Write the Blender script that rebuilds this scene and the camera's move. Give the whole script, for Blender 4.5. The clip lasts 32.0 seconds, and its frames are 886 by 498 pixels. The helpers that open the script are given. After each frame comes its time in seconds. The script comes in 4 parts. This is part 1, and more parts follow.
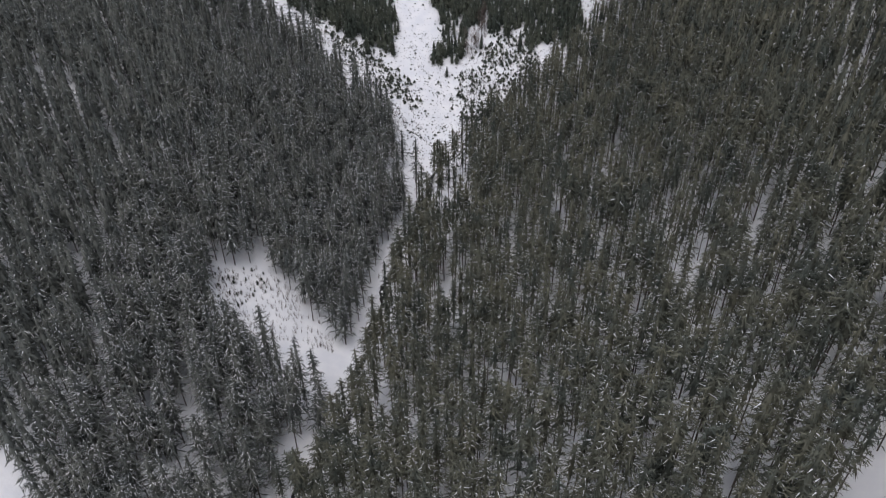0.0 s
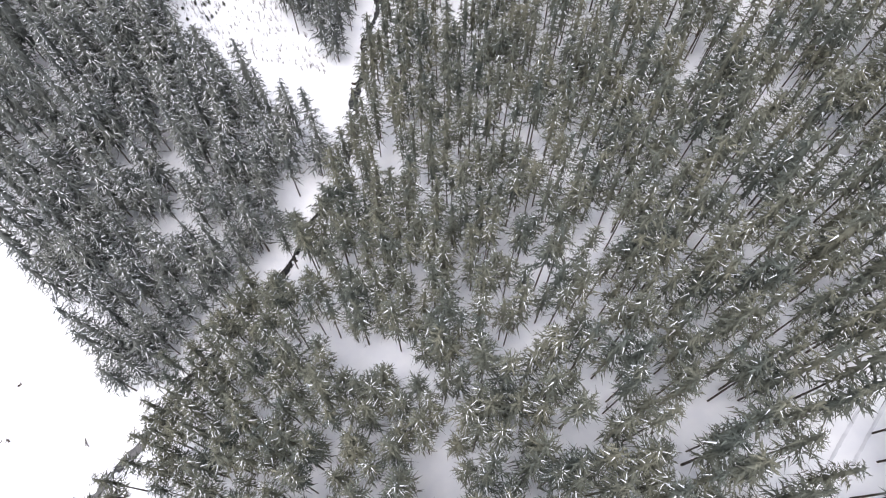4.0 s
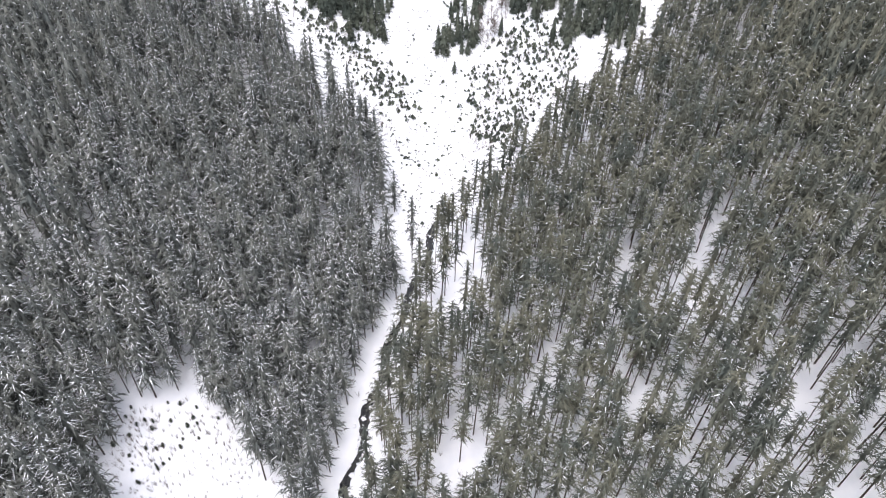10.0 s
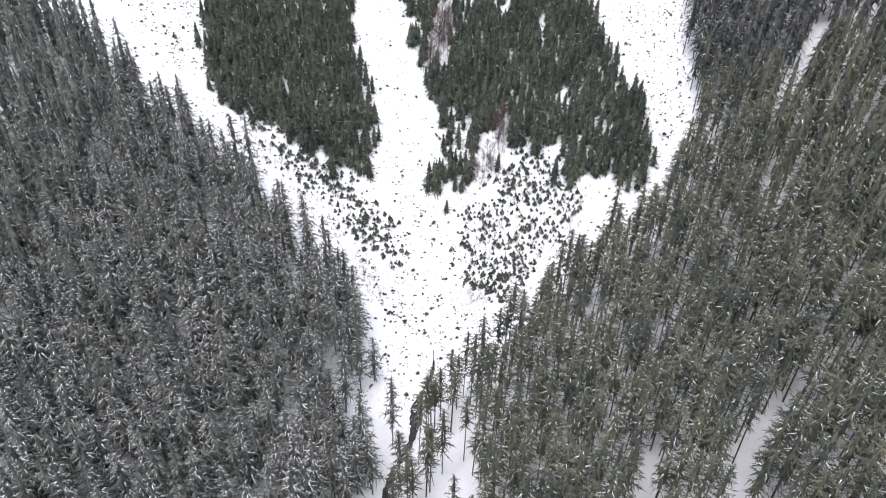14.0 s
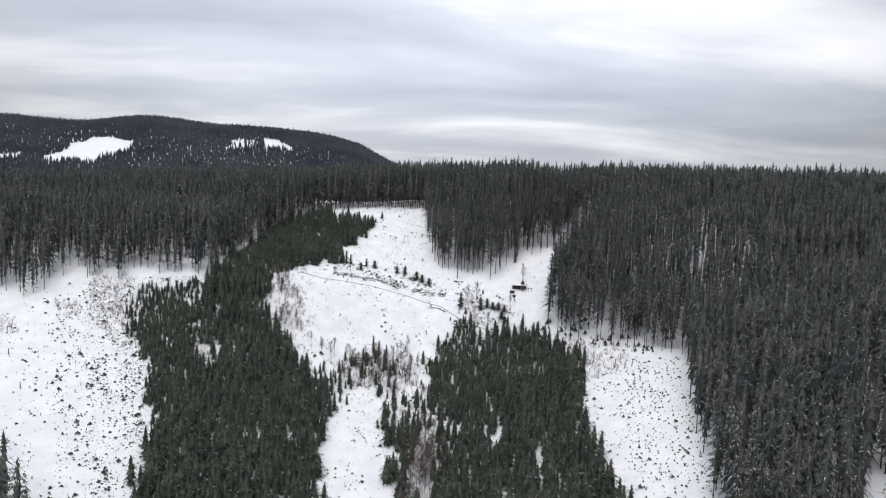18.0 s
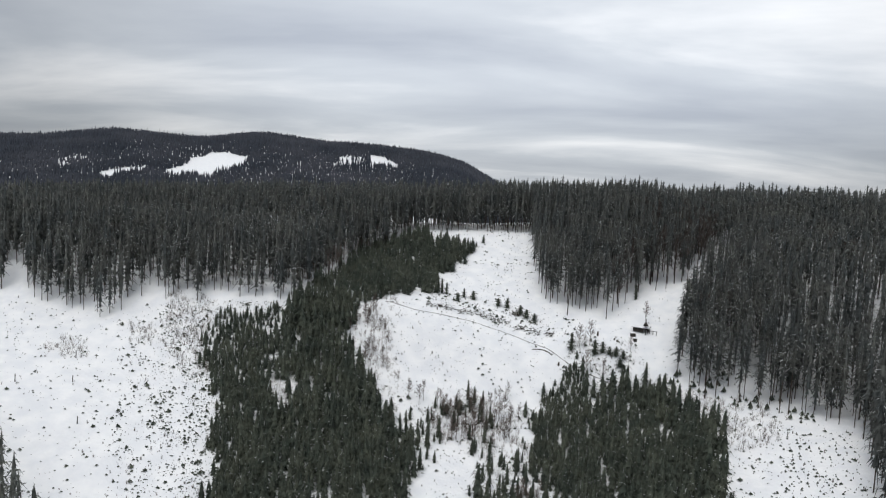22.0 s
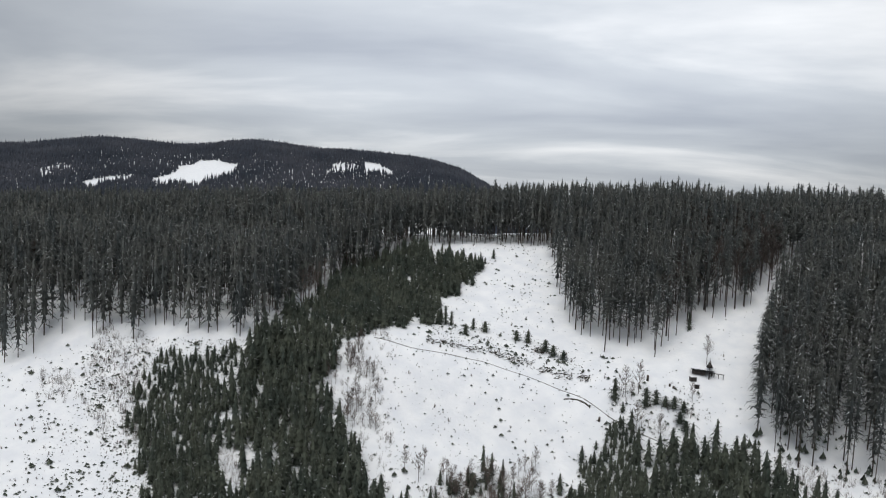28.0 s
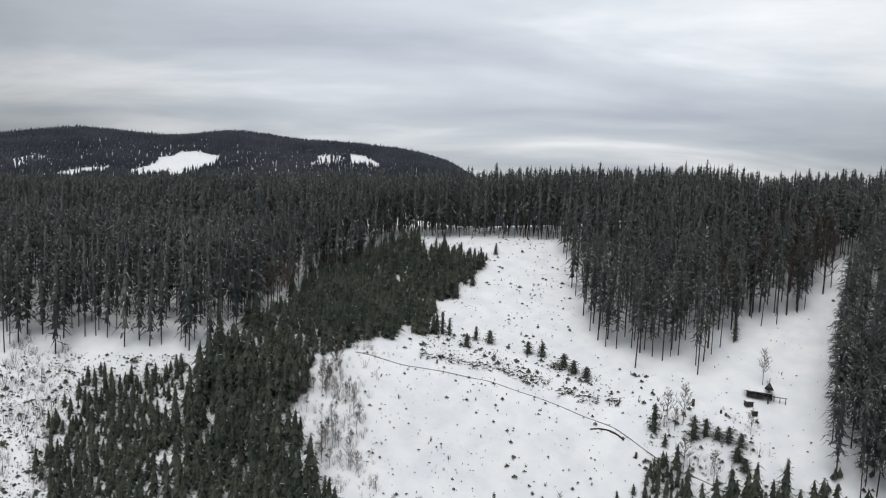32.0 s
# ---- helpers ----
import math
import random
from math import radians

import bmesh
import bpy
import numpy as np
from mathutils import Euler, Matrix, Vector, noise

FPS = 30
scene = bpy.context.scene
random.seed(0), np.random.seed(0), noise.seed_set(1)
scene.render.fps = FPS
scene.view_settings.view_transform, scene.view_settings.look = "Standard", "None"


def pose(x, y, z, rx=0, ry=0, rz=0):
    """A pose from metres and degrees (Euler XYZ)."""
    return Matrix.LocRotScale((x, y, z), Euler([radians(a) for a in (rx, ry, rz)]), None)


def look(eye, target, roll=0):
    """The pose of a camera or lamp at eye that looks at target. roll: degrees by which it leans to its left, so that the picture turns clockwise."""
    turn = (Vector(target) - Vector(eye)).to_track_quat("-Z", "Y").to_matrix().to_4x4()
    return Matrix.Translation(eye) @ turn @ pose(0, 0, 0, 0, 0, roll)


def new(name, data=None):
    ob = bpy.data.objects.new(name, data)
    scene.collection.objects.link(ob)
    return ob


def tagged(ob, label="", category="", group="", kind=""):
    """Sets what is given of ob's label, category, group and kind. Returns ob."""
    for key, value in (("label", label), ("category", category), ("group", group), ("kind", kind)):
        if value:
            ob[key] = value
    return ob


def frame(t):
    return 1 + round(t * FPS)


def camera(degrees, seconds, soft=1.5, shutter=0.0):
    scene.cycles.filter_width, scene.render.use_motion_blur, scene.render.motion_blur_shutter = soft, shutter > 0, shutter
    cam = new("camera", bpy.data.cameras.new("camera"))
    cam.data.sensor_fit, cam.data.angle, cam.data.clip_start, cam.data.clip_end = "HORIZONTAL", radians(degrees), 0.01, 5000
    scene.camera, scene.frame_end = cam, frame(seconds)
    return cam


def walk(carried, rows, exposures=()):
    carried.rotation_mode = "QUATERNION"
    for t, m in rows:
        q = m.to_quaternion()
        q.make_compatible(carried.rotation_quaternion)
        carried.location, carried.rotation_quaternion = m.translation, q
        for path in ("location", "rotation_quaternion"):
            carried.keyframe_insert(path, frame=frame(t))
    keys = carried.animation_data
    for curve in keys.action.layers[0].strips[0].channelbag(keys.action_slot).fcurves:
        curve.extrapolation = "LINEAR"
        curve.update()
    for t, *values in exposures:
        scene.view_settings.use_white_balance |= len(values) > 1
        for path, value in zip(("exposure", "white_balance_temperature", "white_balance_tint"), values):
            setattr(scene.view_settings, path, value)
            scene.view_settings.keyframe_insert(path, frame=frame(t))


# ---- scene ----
cam = camera(64.7, 32.0, soft=1.1)
PATH = [
    (0, (-1.251, -0.049, 104.645), (-1.224, 1.567, 103.467), -0.4),
    (0.5, (-2.427, 2.481, 104.729), (-2.371, 4.095, 103.549), 0.1),
    (1, (-3.48, 5.089, 104.752), (-3.402, 6.701, 103.571), 0.5),
    (1.5, (-4.355, 7.58, 104.769), (-4.27, 9.122, 103.499), 0.9),
    (2, (-4.573, 10.521, 104.762), (-4.527, 11.716, 103.159), 1.1),
    (2.5, (-4.513, 14.311, 104.896), (-4.479, 15.173, 103.091), 0.7),
    (3, (-4.12, 18.033, 105.23), (-4.094, 18.85, 103.404), -0.1),
    (3.5, (-3.755, 21.647, 105.535), (-3.734, 22.456, 103.706), -0.7),
    (5.5, (-5.267, 34.654, 105.913), (-5.214, 35.481, 104.093), 1.7),
    (6, (-5.547, 37.653, 105.946), (-5.487, 38.494, 104.132), 2.3),
    (6.5, (-5.562, 40.849, 106.028), (-5.501, 41.701, 104.22), 2.5),
    (7, (-5.304, 44.157, 106.042), (-5.244, 45.019, 104.239), 2.6),
    (7.5, (-4.835, 47.514, 105.93), (-4.78, 48.383, 104.13), 2.4),
    (8, (-4.565, 51.231, 105.957), (-4.511, 52.115, 104.163), 2.3),
    (8.5, (-4.43, 54.884, 106.254), (-4.373, 55.86, 104.51), 2.4),
    (9, (-4.32, 58.482, 106.201), (-4.26, 59.681, 104.602), 1.9),
    (9.5, (-3.635, 61.339, 105.903), (-3.578, 62.757, 104.493), 1.9),
    (10, (-3.096, 64.301, 105.549), (-3.044, 65.734, 104.155), 1.8),
    (10.5, (-2.58, 67.55, 105.336), (-2.532, 68.983, 103.942), 1.7),
    (11, (-2.142, 70.718, 105.22), (-2.097, 72.152, 103.827), 1.6),
    (11.5, (-1.799, 74.084, 105.339), (-1.756, 75.521, 103.948), 1.6),
    (12, (-1.41, 77.459, 105.466), (-1.368, 78.911, 104.091), 1.6),
    (12.5, (-1.091, 80.686, 105.465), (-1.048, 82.174, 104.13), 1.7),
    (13, (-0.616, 83.839, 105.564), (-0.574, 85.354, 104.26), 1.8),
    (13.5, (-0.147, 87.226, 105.668), (-0.106, 88.761, 104.387), 1.6),
    (14, (0.484, 90.568, 105.841), (0.521, 92.149, 104.616), 1.6),
    (14.5, (0.911, 94.044, 105.76), (0.945, 95.674, 104.601), 1.5),
    (16.5, (3.159, 109.709, 105.289), (3.182, 111.53, 104.461), 1.8),
    (17, (3.592, 113.009, 105.23), (3.613, 114.9, 104.581), 1.8),
    (17.5, (4.016, 116.149, 105.075), (4.036, 118.1, 104.638), 1.9),
    (18, (3.917, 119.292, 104.89), (3.939, 121.28, 104.667), 2.0),
    (18.5, (3.818, 122.532, 104.72), (3.844, 124.521, 104.518), 2.1),
    (19, (3.7, 125.936, 104.771), (3.732, 127.926, 104.574), 2.2),
    (19.5, (3.509, 129.321, 104.835), (3.547, 131.312, 104.643), 2.4),
    (20, (3.041, 132.781, 104.791), (3.082, 134.772, 104.604), 2.5),
    (20.5, (2.473, 136.296, 104.762), (2.413, 138.287, 104.575), 2.7),
    (21, (2.341, 139.838, 104.847), (2.123, 141.817, 104.657), 3.0),
    (21.5, (2.37, 143.158, 104.941), (2.114, 145.133, 104.755), 2.9),
    (22, (2.09, 146.501, 105.048), (1.82, 148.475, 104.865), 3.0),
    (22.5, (1.597, 150.053, 105.103), (1.32, 152.026, 104.923), 2.9),
    (23, (1.18, 153.699, 105.103), (0.899, 155.672, 104.927), 2.9),
    (23.5, (0.609, 157.284, 105.136), (0.324, 159.256, 104.963), 2.8),
    (24, (0.024, 160.715, 105.095), (-0.263, 162.686, 104.924), 2.7),
    (24.5, (-0.546, 164.098, 105.126), (-0.832, 166.071, 104.959), 2.7),
    (25, (-1.177, 167.551, 105.076), (-1.461, 169.524, 104.911), 2.7),
    (25.5, (-1.85, 171.004, 105.1), (-2.131, 172.978, 104.935), 2.6),
    (27.5, (-4.666, 184.651, 104.334), (-4.931, 186.627, 104.171), 2.5),
    (28, (-5.446, 187.887, 104.157), (-5.706, 189.864, 103.995), 2.5),
    (28.5, (-6.139, 191.226, 104.031), (-6.393, 193.203, 103.868), 2.4),
    (29, (-6.929, 194.515, 103.856), (-7.177, 196.493, 103.693), 2.4),
    (29.5, (-7.739, 197.798, 103.615), (-7.981, 199.776, 103.453), 2.4),
    (30, (-8.385, 201.274, 103.281), (-8.625, 203.252, 103.11), 2.5),
    (30.5, (-9.163, 204.958, 102.77), (-9.397, 206.937, 102.598), 2.6),
    (31, (-9.723, 208.772, 102.44), (-9.954, 210.751, 102.266), 2.7),
    (31.5, (-10.35, 212.387, 102.134), (-10.576, 214.366, 101.957), 2.6),
    (32, (-11.086, 215.864, 101.756), (-11.307, 217.844, 101.579), 2.7),
]
EXPOSURES = [(0.0, -0.05, 6250, 17), (1.0, 0.65, 6250, 17), (2.6, 1.2, 6250, 18), (4.5, 1.28, 6250, 18), (8.0, 1.45, 6250, 18), (9.5, 1.35, 6250, 18), (13.0, 1.13, 6250, 17), (14.5, 0.9, 6250, 17), (16.5, 0.42, 6250, 15), (18.5, 0.15, 6350, 12), (23.0, 0.0, 6400, 9), (32.0, -0.05, 6400, 9)]
walk(cam, [(t, look(eye, target, roll)) for t, eye, target, roll in PATH], EXPOSURES)

# ---- world and sun: a grey winter overcast ----
world = bpy.data.worlds.new("overcast")
scene.world = world
world.use_nodes = True
wn, wl = world.node_tree.nodes, world.node_tree.links
wn.clear()
w_out = wn.new("ShaderNodeOutputWorld")
w_bg = wn.new("ShaderNodeBackground")
w_sky = wn.new("ShaderNodeTexSky")
w_sky.sky_type = "NISHITA"
w_sky.sun_disc = False
w_sky.sun_elevation, w_sky.sun_rotation = radians(69), radians(204)
w_co = wn.new("ShaderNodeTexCoord")
w_sep = wn.new("ShaderNodeSeparateXYZ")
w_abs = wn.new("ShaderNodeMath"); w_abs.operation = "MAXIMUM"; w_abs.inputs[1].default_value = 0.0
w_add = wn.new("ShaderNodeMath"); w_add.operation = "ADD"; w_add.inputs[1].default_value = 0.16
w_dx = wn.new("ShaderNodeMath"); w_dx.operation = "DIVIDE"
w_dy = wn.new("ShaderNodeMath"); w_dy.operation = "DIVIDE"
w_com = wn.new("ShaderNodeCombineXYZ")
w_map = wn.new("ShaderNodeMapping")
w_map.inputs["Location"].default_value = (0.0, 0.0, 3.3)
w_map.inputs["Rotation"].default_value = (0, 0, radians(-12))
w_map.inputs["Scale"].default_value = (0.6, 1.15, 1.0)
w_n1 = wn.new("ShaderNodeTexNoise")
w_n1.inputs["Scale"].default_value, w_n1.inputs["Detail"].default_value, w_n1.inputs["Roughness"].default_value = 0.85, 6.0, 0.5
w_n1.inputs["Distortion"].default_value = 0.3
w_ramp = wn.new("ShaderNodeValToRGB")
w_ramp.color_ramp.elements[0].position, w_ramp.color_ramp.elements[0].color = 0.30, (0.44, 0.47, 0.53, 1)
w_ramp.color_ramp.elements[1].position, w_ramp.color_ramp.elements[1].color = 0.70, (0.98, 0.98, 0.99, 1)
e = w_ramp.color_ramp.elements.new(0.5); e.color = (0.60, 0.63, 0.675, 1)
w_mix = wn.new("ShaderNodeMixRGB"); w_mix.inputs["Fac"].default_value = 0.05
w_sc = wn.new("ShaderNodeMixRGB"); w_sc.blend_type = "MULTIPLY"; w_sc.inputs["Fac"].default_value = 1.0
w_sc.inputs["Color2"].default_value = (0.1, 0.1, 0.1, 1)
wl.new(w_co.outputs["Generated"], w_sep.inputs[0])
wl.new(w_sep.outputs["Z"], w_abs.inputs[0]); wl.new(w_abs.outputs[0], w_add.inputs[0])
wl.new(w_sep.outputs["X"], w_dx.inputs[0]); wl.new(w_add.outputs[0], w_dx.inputs[1])
wl.new(w_sep.outputs["Y"], w_dy.inputs[0]); wl.new(w_add.outputs[0], w_dy.inputs[1])
wl.new(w_dx.outputs[0], w_com.inputs["X"]); wl.new(w_dy.outputs[0], w_com.inputs["Y"])
wl.new(w_com.outputs[0], w_map.inputs[0]); wl.new(w_map.outputs[0], w_n1.inputs["Vector"])
w_tilt = wn.new("ShaderNodeMath"); w_tilt.operation = "MULTIPLY_ADD"; w_tilt.inputs[1].default_value = 0.02
wl.new(w_sep.outputs["X"], w_tilt.inputs[0]); wl.new(w_n1.outputs["Fac"], w_tilt.inputs[2]); wl.new(w_tilt.outputs[0], w_ramp.inputs["Fac"])
wl.new(w_sky.outputs[0], w_sc.inputs["Color1"])
# sky brightened over the head of the valley, standing in for lens vignetting
w_dot = wn.new("ShaderNodeVectorMath"); w_dot.operation = "DOT_PRODUCT"
w_dot.inputs[1].default_value = (-0.02, 0.965, 0.26)
w_lobe = wn.new("ShaderNodeMapRange")
w_lobe.interpolation_type = "SMOOTHSTEP"
w_lobe.inputs["From Min"].default_value, w_lobe.inputs["From Max"].default_value = 0.78, 1.0
w_lobe.inputs["To Min"].default_value, w_lobe.inputs["To Max"].default_value = 0.62, 1.0
w_glow = wn.new("ShaderNodeVectorMath"); w_glow.operation = "SCALE"
wl.new(w_co.outputs["Generated"], w_dot.inputs[0]); wl.new(w_dot.outputs["Value"], w_lobe.inputs["Value"])
w_low = wn.new("ShaderNodeMapRange")
w_low.interpolation_type = "SMOOTHSTEP"
w_low.inputs["From Min"].default_value, w_low.inputs["From Max"].default_value = 0.0, 0.17
w_low.inputs["To Min"].default_value, w_low.inputs["To Max"].default_value = 0.74, 1.06
w_both = wn.new("ShaderNodeMath"); w_both.operation = "MULTIPLY"
wl.new(w_sep.outputs["Z"], w_low.inputs["Value"]); wl.new(w_low.outputs[0], w_both.inputs[0]); wl.new(w_lobe.outputs[0], w_both.inputs[1])
wl.new(w_ramp.outputs["Color"], w_glow.inputs[0]); wl.new(w_both.outputs[0], w_glow.inputs["Scale"])
wl.new(w_glow.outputs[0], w_mix.inputs["Color1"]); wl.new(w_sc.outputs[0], w_mix.inputs["Color2"])
wl.new(w_mix.outputs[0], w_bg.inputs["Color"]); wl.new(w_bg.outputs[0], w_out.inputs["Surface"])
w_bg.inputs["Strength"].default_value = 1.15

sun_data = bpy.data.lights.new("sun", "SUN")
sun_data.energy, sun_data.angle, sun_data.color = 1.7, radians(50), (1.0, 0.97, 0.93)
sun = new("sun", sun_data)
sun.matrix_world = look((0, 0, 300), (20, 45, 170))

# ---- materials ----


def material(name, low, high, scale=1.0, rough=0.9, detail=4.0, bump=0.0, bump_scale=None, spread=(0.35, 0.65), island=0.0, spec=0.2):
    """A procedural surface: two colours mixed by noise at world size, with fine grain, pieces of uneven tone, and relief."""
    m = bpy.data.materials.new(name)
    m.use_nodes = True
    n, l = m.node_tree.nodes, m.node_tree.links
    b = n["Principled BSDF"]
    geo = n.new("ShaderNodeNewGeometry")
    big = n.new("ShaderNodeTexNoise")
    big.inputs["Scale"].default_value, big.inputs["Detail"].default_value = scale, detail
    l.new(geo.outputs["Position"], big.inputs["Vector"])
    ramp = n.new("ShaderNodeValToRGB")
    ramp.color_ramp.elements[0].position, ramp.color_ramp.elements[0].color = spread[0], (*low, 1)
    ramp.color_ramp.elements[1].position, ramp.color_ramp.elements[1].color = spread[1], (*high, 1)
    l.new(big.outputs["Fac"], ramp.inputs["Fac"])
    colour = ramp.outputs["Color"]
    if island:
        hsv = n.new("ShaderNodeHueSaturation")
        span = n.new("ShaderNodeMapRange")
        span.inputs["To Min"].default_value, span.inputs["To Max"].default_value = 1 - island, 1 + island
        l.new(geo.outputs["Random Per Island"], span.inputs["Value"])
        l.new(span.outputs[0], hsv.inputs["Value"])
        l.new(colour, hsv.inputs["Color"])
        colour = hsv.outputs["Color"]
    l.new(colour, b.inputs["Base Color"])
    b.inputs["Roughness"].default_value = rough
    b.inputs["Specular IOR Level"].default_value = spec
    if bump:
        fine = n.new("ShaderNodeTexNoise")
        fine.inputs["Scale"].default_value, fine.inputs["Detail"].default_value = bump_scale or scale * 8, 5.0
        l.new(geo.outputs["Position"], fine.inputs["Vector"])
        bp = n.new("ShaderNodeBump")
        bp.inputs["Strength"].default_value, bp.inputs["Distance"].default_value = 0.6, bump
        l.new(fine.outputs["Fac"], bp.inputs["Height"])
        l.new(bp.outputs[0], b.inputs["Normal"])
    return m


SNOW = material("snow", (0.80, 0.815, 0.84), (0.90, 0.905, 0.91), 0.25, 0.75, 6, 0.12, 1.1)
SNOW_LOAD = material("snow_load", (0.72, 0.74, 0.77), (0.88, 0.89, 0.90), 0.9, 0.8)
NEEDLES = material("spruce_needles", (0.080, 0.092, 0.078), (0.154, 0.153, 0.112), 0.17, 0.85, 2, island=0.3)
NEEDLES_DARK = material("dark_spruce_needles", (0.098, 0.109, 0.102), (0.166, 0.173, 0.152), 0.2, 0.85, 2, island=0.35)
# blue cast of the far needles is distance haze put into base colour
NEEDLES_HAZED = material("hazed_spruce_needles", (0.032, 0.039, 0.052), (0.058, 0.062, 0.076), 0.012, 0.9, 4, island=0.22)
# darker copy of the grey-green needles: shade of side-on crowns put into colour
NEEDLES_SHADED = material("shaded_ridge_needles", (0.070, 0.079, 0.078), (0.118, 0.121, 0.110), 0.15, 0.85, 2, island=0.4)
NEEDLES_YOUNG = material("young_spruce_needles", (0.052, 0.064, 0.052), (0.094, 0.104, 0.078), 0.2, 0.85, 3, island=0.45)
BARK = material("spruce_bark", (0.045, 0.036, 0.030), (0.11, 0.088, 0.072), 1.5, 0.95, 4)
TWIGS = material("bare_twigs", (0.10, 0.080, 0.070), (0.20, 0.165, 0.145), 0.5, 0.95, 3, island=0.3)
WATER = material("stream_water", (0.010, 0.011, 0.012), (0.035, 0.033, 0.030), 2.0, 0.15, 4, 0.03, 4.0, spec=0.5)
EARTH = material("bare_earth", (0.03, 0.025, 0.02), (0.085, 0.068, 0.052), 1.2, 0.95, 5, 0.05, 5.0)
PACKED = material("packed_snow", (0.62, 0.63, 0.65), (0.76, 0.77, 0.79), 0.8, 0.8, 5, 0.03, 4.0)
BEECH = material("beech_twigs", (0.055, 0.046, 0.042), (0.115, 0.095, 0.085), 0.5, 0.95, 3, island=0.3)
RUT = material("muddy_rut", (0.09, 0.08, 0.07), (0.28, 0.265, 0.25), 0.9, 0.95, 5, 0.03, 5.0)
TIMBER = material("weathered_timber", (0.030, 0.027, 0.025), (0.085, 0.076, 0.068), 2.0, 0.9, 5, 0.01, 20.0)

# ---- the lie of the land ----


def curve_through(v, xs, ys):
    """A smooth monotone curve through a few knots."""
    v, xs, ys = np.asarray(v, float), np.array(xs, float), np.array(ys, float)
    h = np.diff(xs)
    d = np.diff(ys) / h
    m = np.zeros(len(xs))
    m[0], m[-1] = d[0], d[-1]
    for i in range(1, len(xs) - 1):
        m[i] = 0 if d[i - 1] * d[i] <= 0 else 2 * d[i - 1] * d[i] / (d[i - 1] + d[i])
    k = np.clip(np.searchsorted(xs, v) - 1, 0, len(h) - 1)
    t = (np.clip(v, xs[0], xs[-1]) - xs[k]) / h[k]
    return ys[k] * (1 + 2 * t) * (1 - t) ** 2 + h[k] * m[k] * t * (1 - t) ** 2 + ys[k + 1] * t * t * (3 - 2 * t) + h[k] * m[k + 1] * t * t * (t - 1)


SY=[-200,-50,20,60,71,85,95,117,153,171,207,240,300]
SX=[-210,-125,-70,-40.5,-32,-24,-20,-17,-9,-3,5,8,5]
PY=[-200,60,117,153,171,207,222,236,284,319,335,360,382,405,430,520,700]
PZ=[-22,-9,-7.5,-4,-0.5,4,11,18,38,51,63,73.5,81.5,89.5,91,84,62]
def stream_x(y): return curve_through(y,SY,SX)
def curve_cap(y): return curve_through(y,[-200,215,300,340,380,430],[95,95,40,20,10,3.0])
def height(x,y):
    x=np.asarray(x,float); y=np.asarray(y,float)
    p=curve_through(y,PY,PZ)
    d=x-stream_x(y)
    kr=curve_through(y,[-200,215,300,340,380,430,520],[.55,.50,.22,.12,.13,.05,.04])
    kl=curve_through(y,[-200,150,215,300,340,380,500],[.42,.40,.28,.14,.09,-.04,-.06])
    soft=lambda a,w: np.sqrt(a*a+w*w)-w
    dr=np.clip(d,0,None); dl=np.clip(-d,0,None)
    cap=lambda a,c: c*np.tanh(a/c)
    return p+cap(kr*soft(dr,4.0),curve_cap(y))+cap(kl*soft(dl,5.0),80)\
        +5.5*np.exp(-((x+45)/28)**2-((y-331)/22)**2)+2.5*np.exp(-((x+92)/25)**2-((y-322)/25)**2)+2.5*np.exp(-((x-15)/12)**2-((y-333)/10)**2)


def waves(x, y, size, seed=0.0):
    """Gentle unevenness between -1 and 1."""
    a, b = x / size + seed, y / size - seed
    return (np.sin(1.7 * a + 1.3 * np.sin(0.9 * b + seed)) + np.sin(1.3 * b + 1.1 * np.sin(1.1 * a)) + np.sin(0.9 * (a + b) + 2.1 * seed)) / 3


def far_hill(x, y):
    """The wooded hill on the horizon, with its two shoulders, and the lowland before it."""
    dist = np.hypot(x + 8, y - 190)
    az = np.degrees(np.arctan2(-(x + 8), y - 190))
    top = curve_through(az, [-60, -3, 1.5, 4.5, 6.5, 10.5, 14, 17, 22.5, 28, 33, 39, 55, 80], [20, 30, 65, 108, 138, 164, 168, 168, 186, 158, 166, 140, 110, 60])
    rise = np.exp(-((dist - 1800) / 520.0) ** 2)
    return top * rise


def land(x, y):
    """Height of the ground without the stream's bed."""
    x, y = np.asarray(x, float), np.asarray(y, float)
    near = height(x, y) + 0.5 * waves(x, y, 9.0, 1.0) + 0.22 * waves(x, y, 3.1, 2.0)
    r = np.hypot(x, y - 200)
    w = np.clip((r - 330) / 450.0, 0, 1)
    w = w * w * (3 - 2 * w)
    return near * (1 - w) + w * (20.0 + 5 * waves(x, y, 90.0, 3.0)) + far_hill(x, y) * w


def ground_z(x, y):
    """Height of the ground, with the stream's bed cut in."""
    x, y = np.asarray(x, float), np.asarray(y, float)
    d = np.abs(x - stream_x(y) - 0.6 * np.sin(y * 0.45)) * 0.85
    bed = np.exp(-(d / 1.3) ** 2) * np.clip((192 - y) / 10, 0, 1)
    return land(x, y) - 0.9 * bed


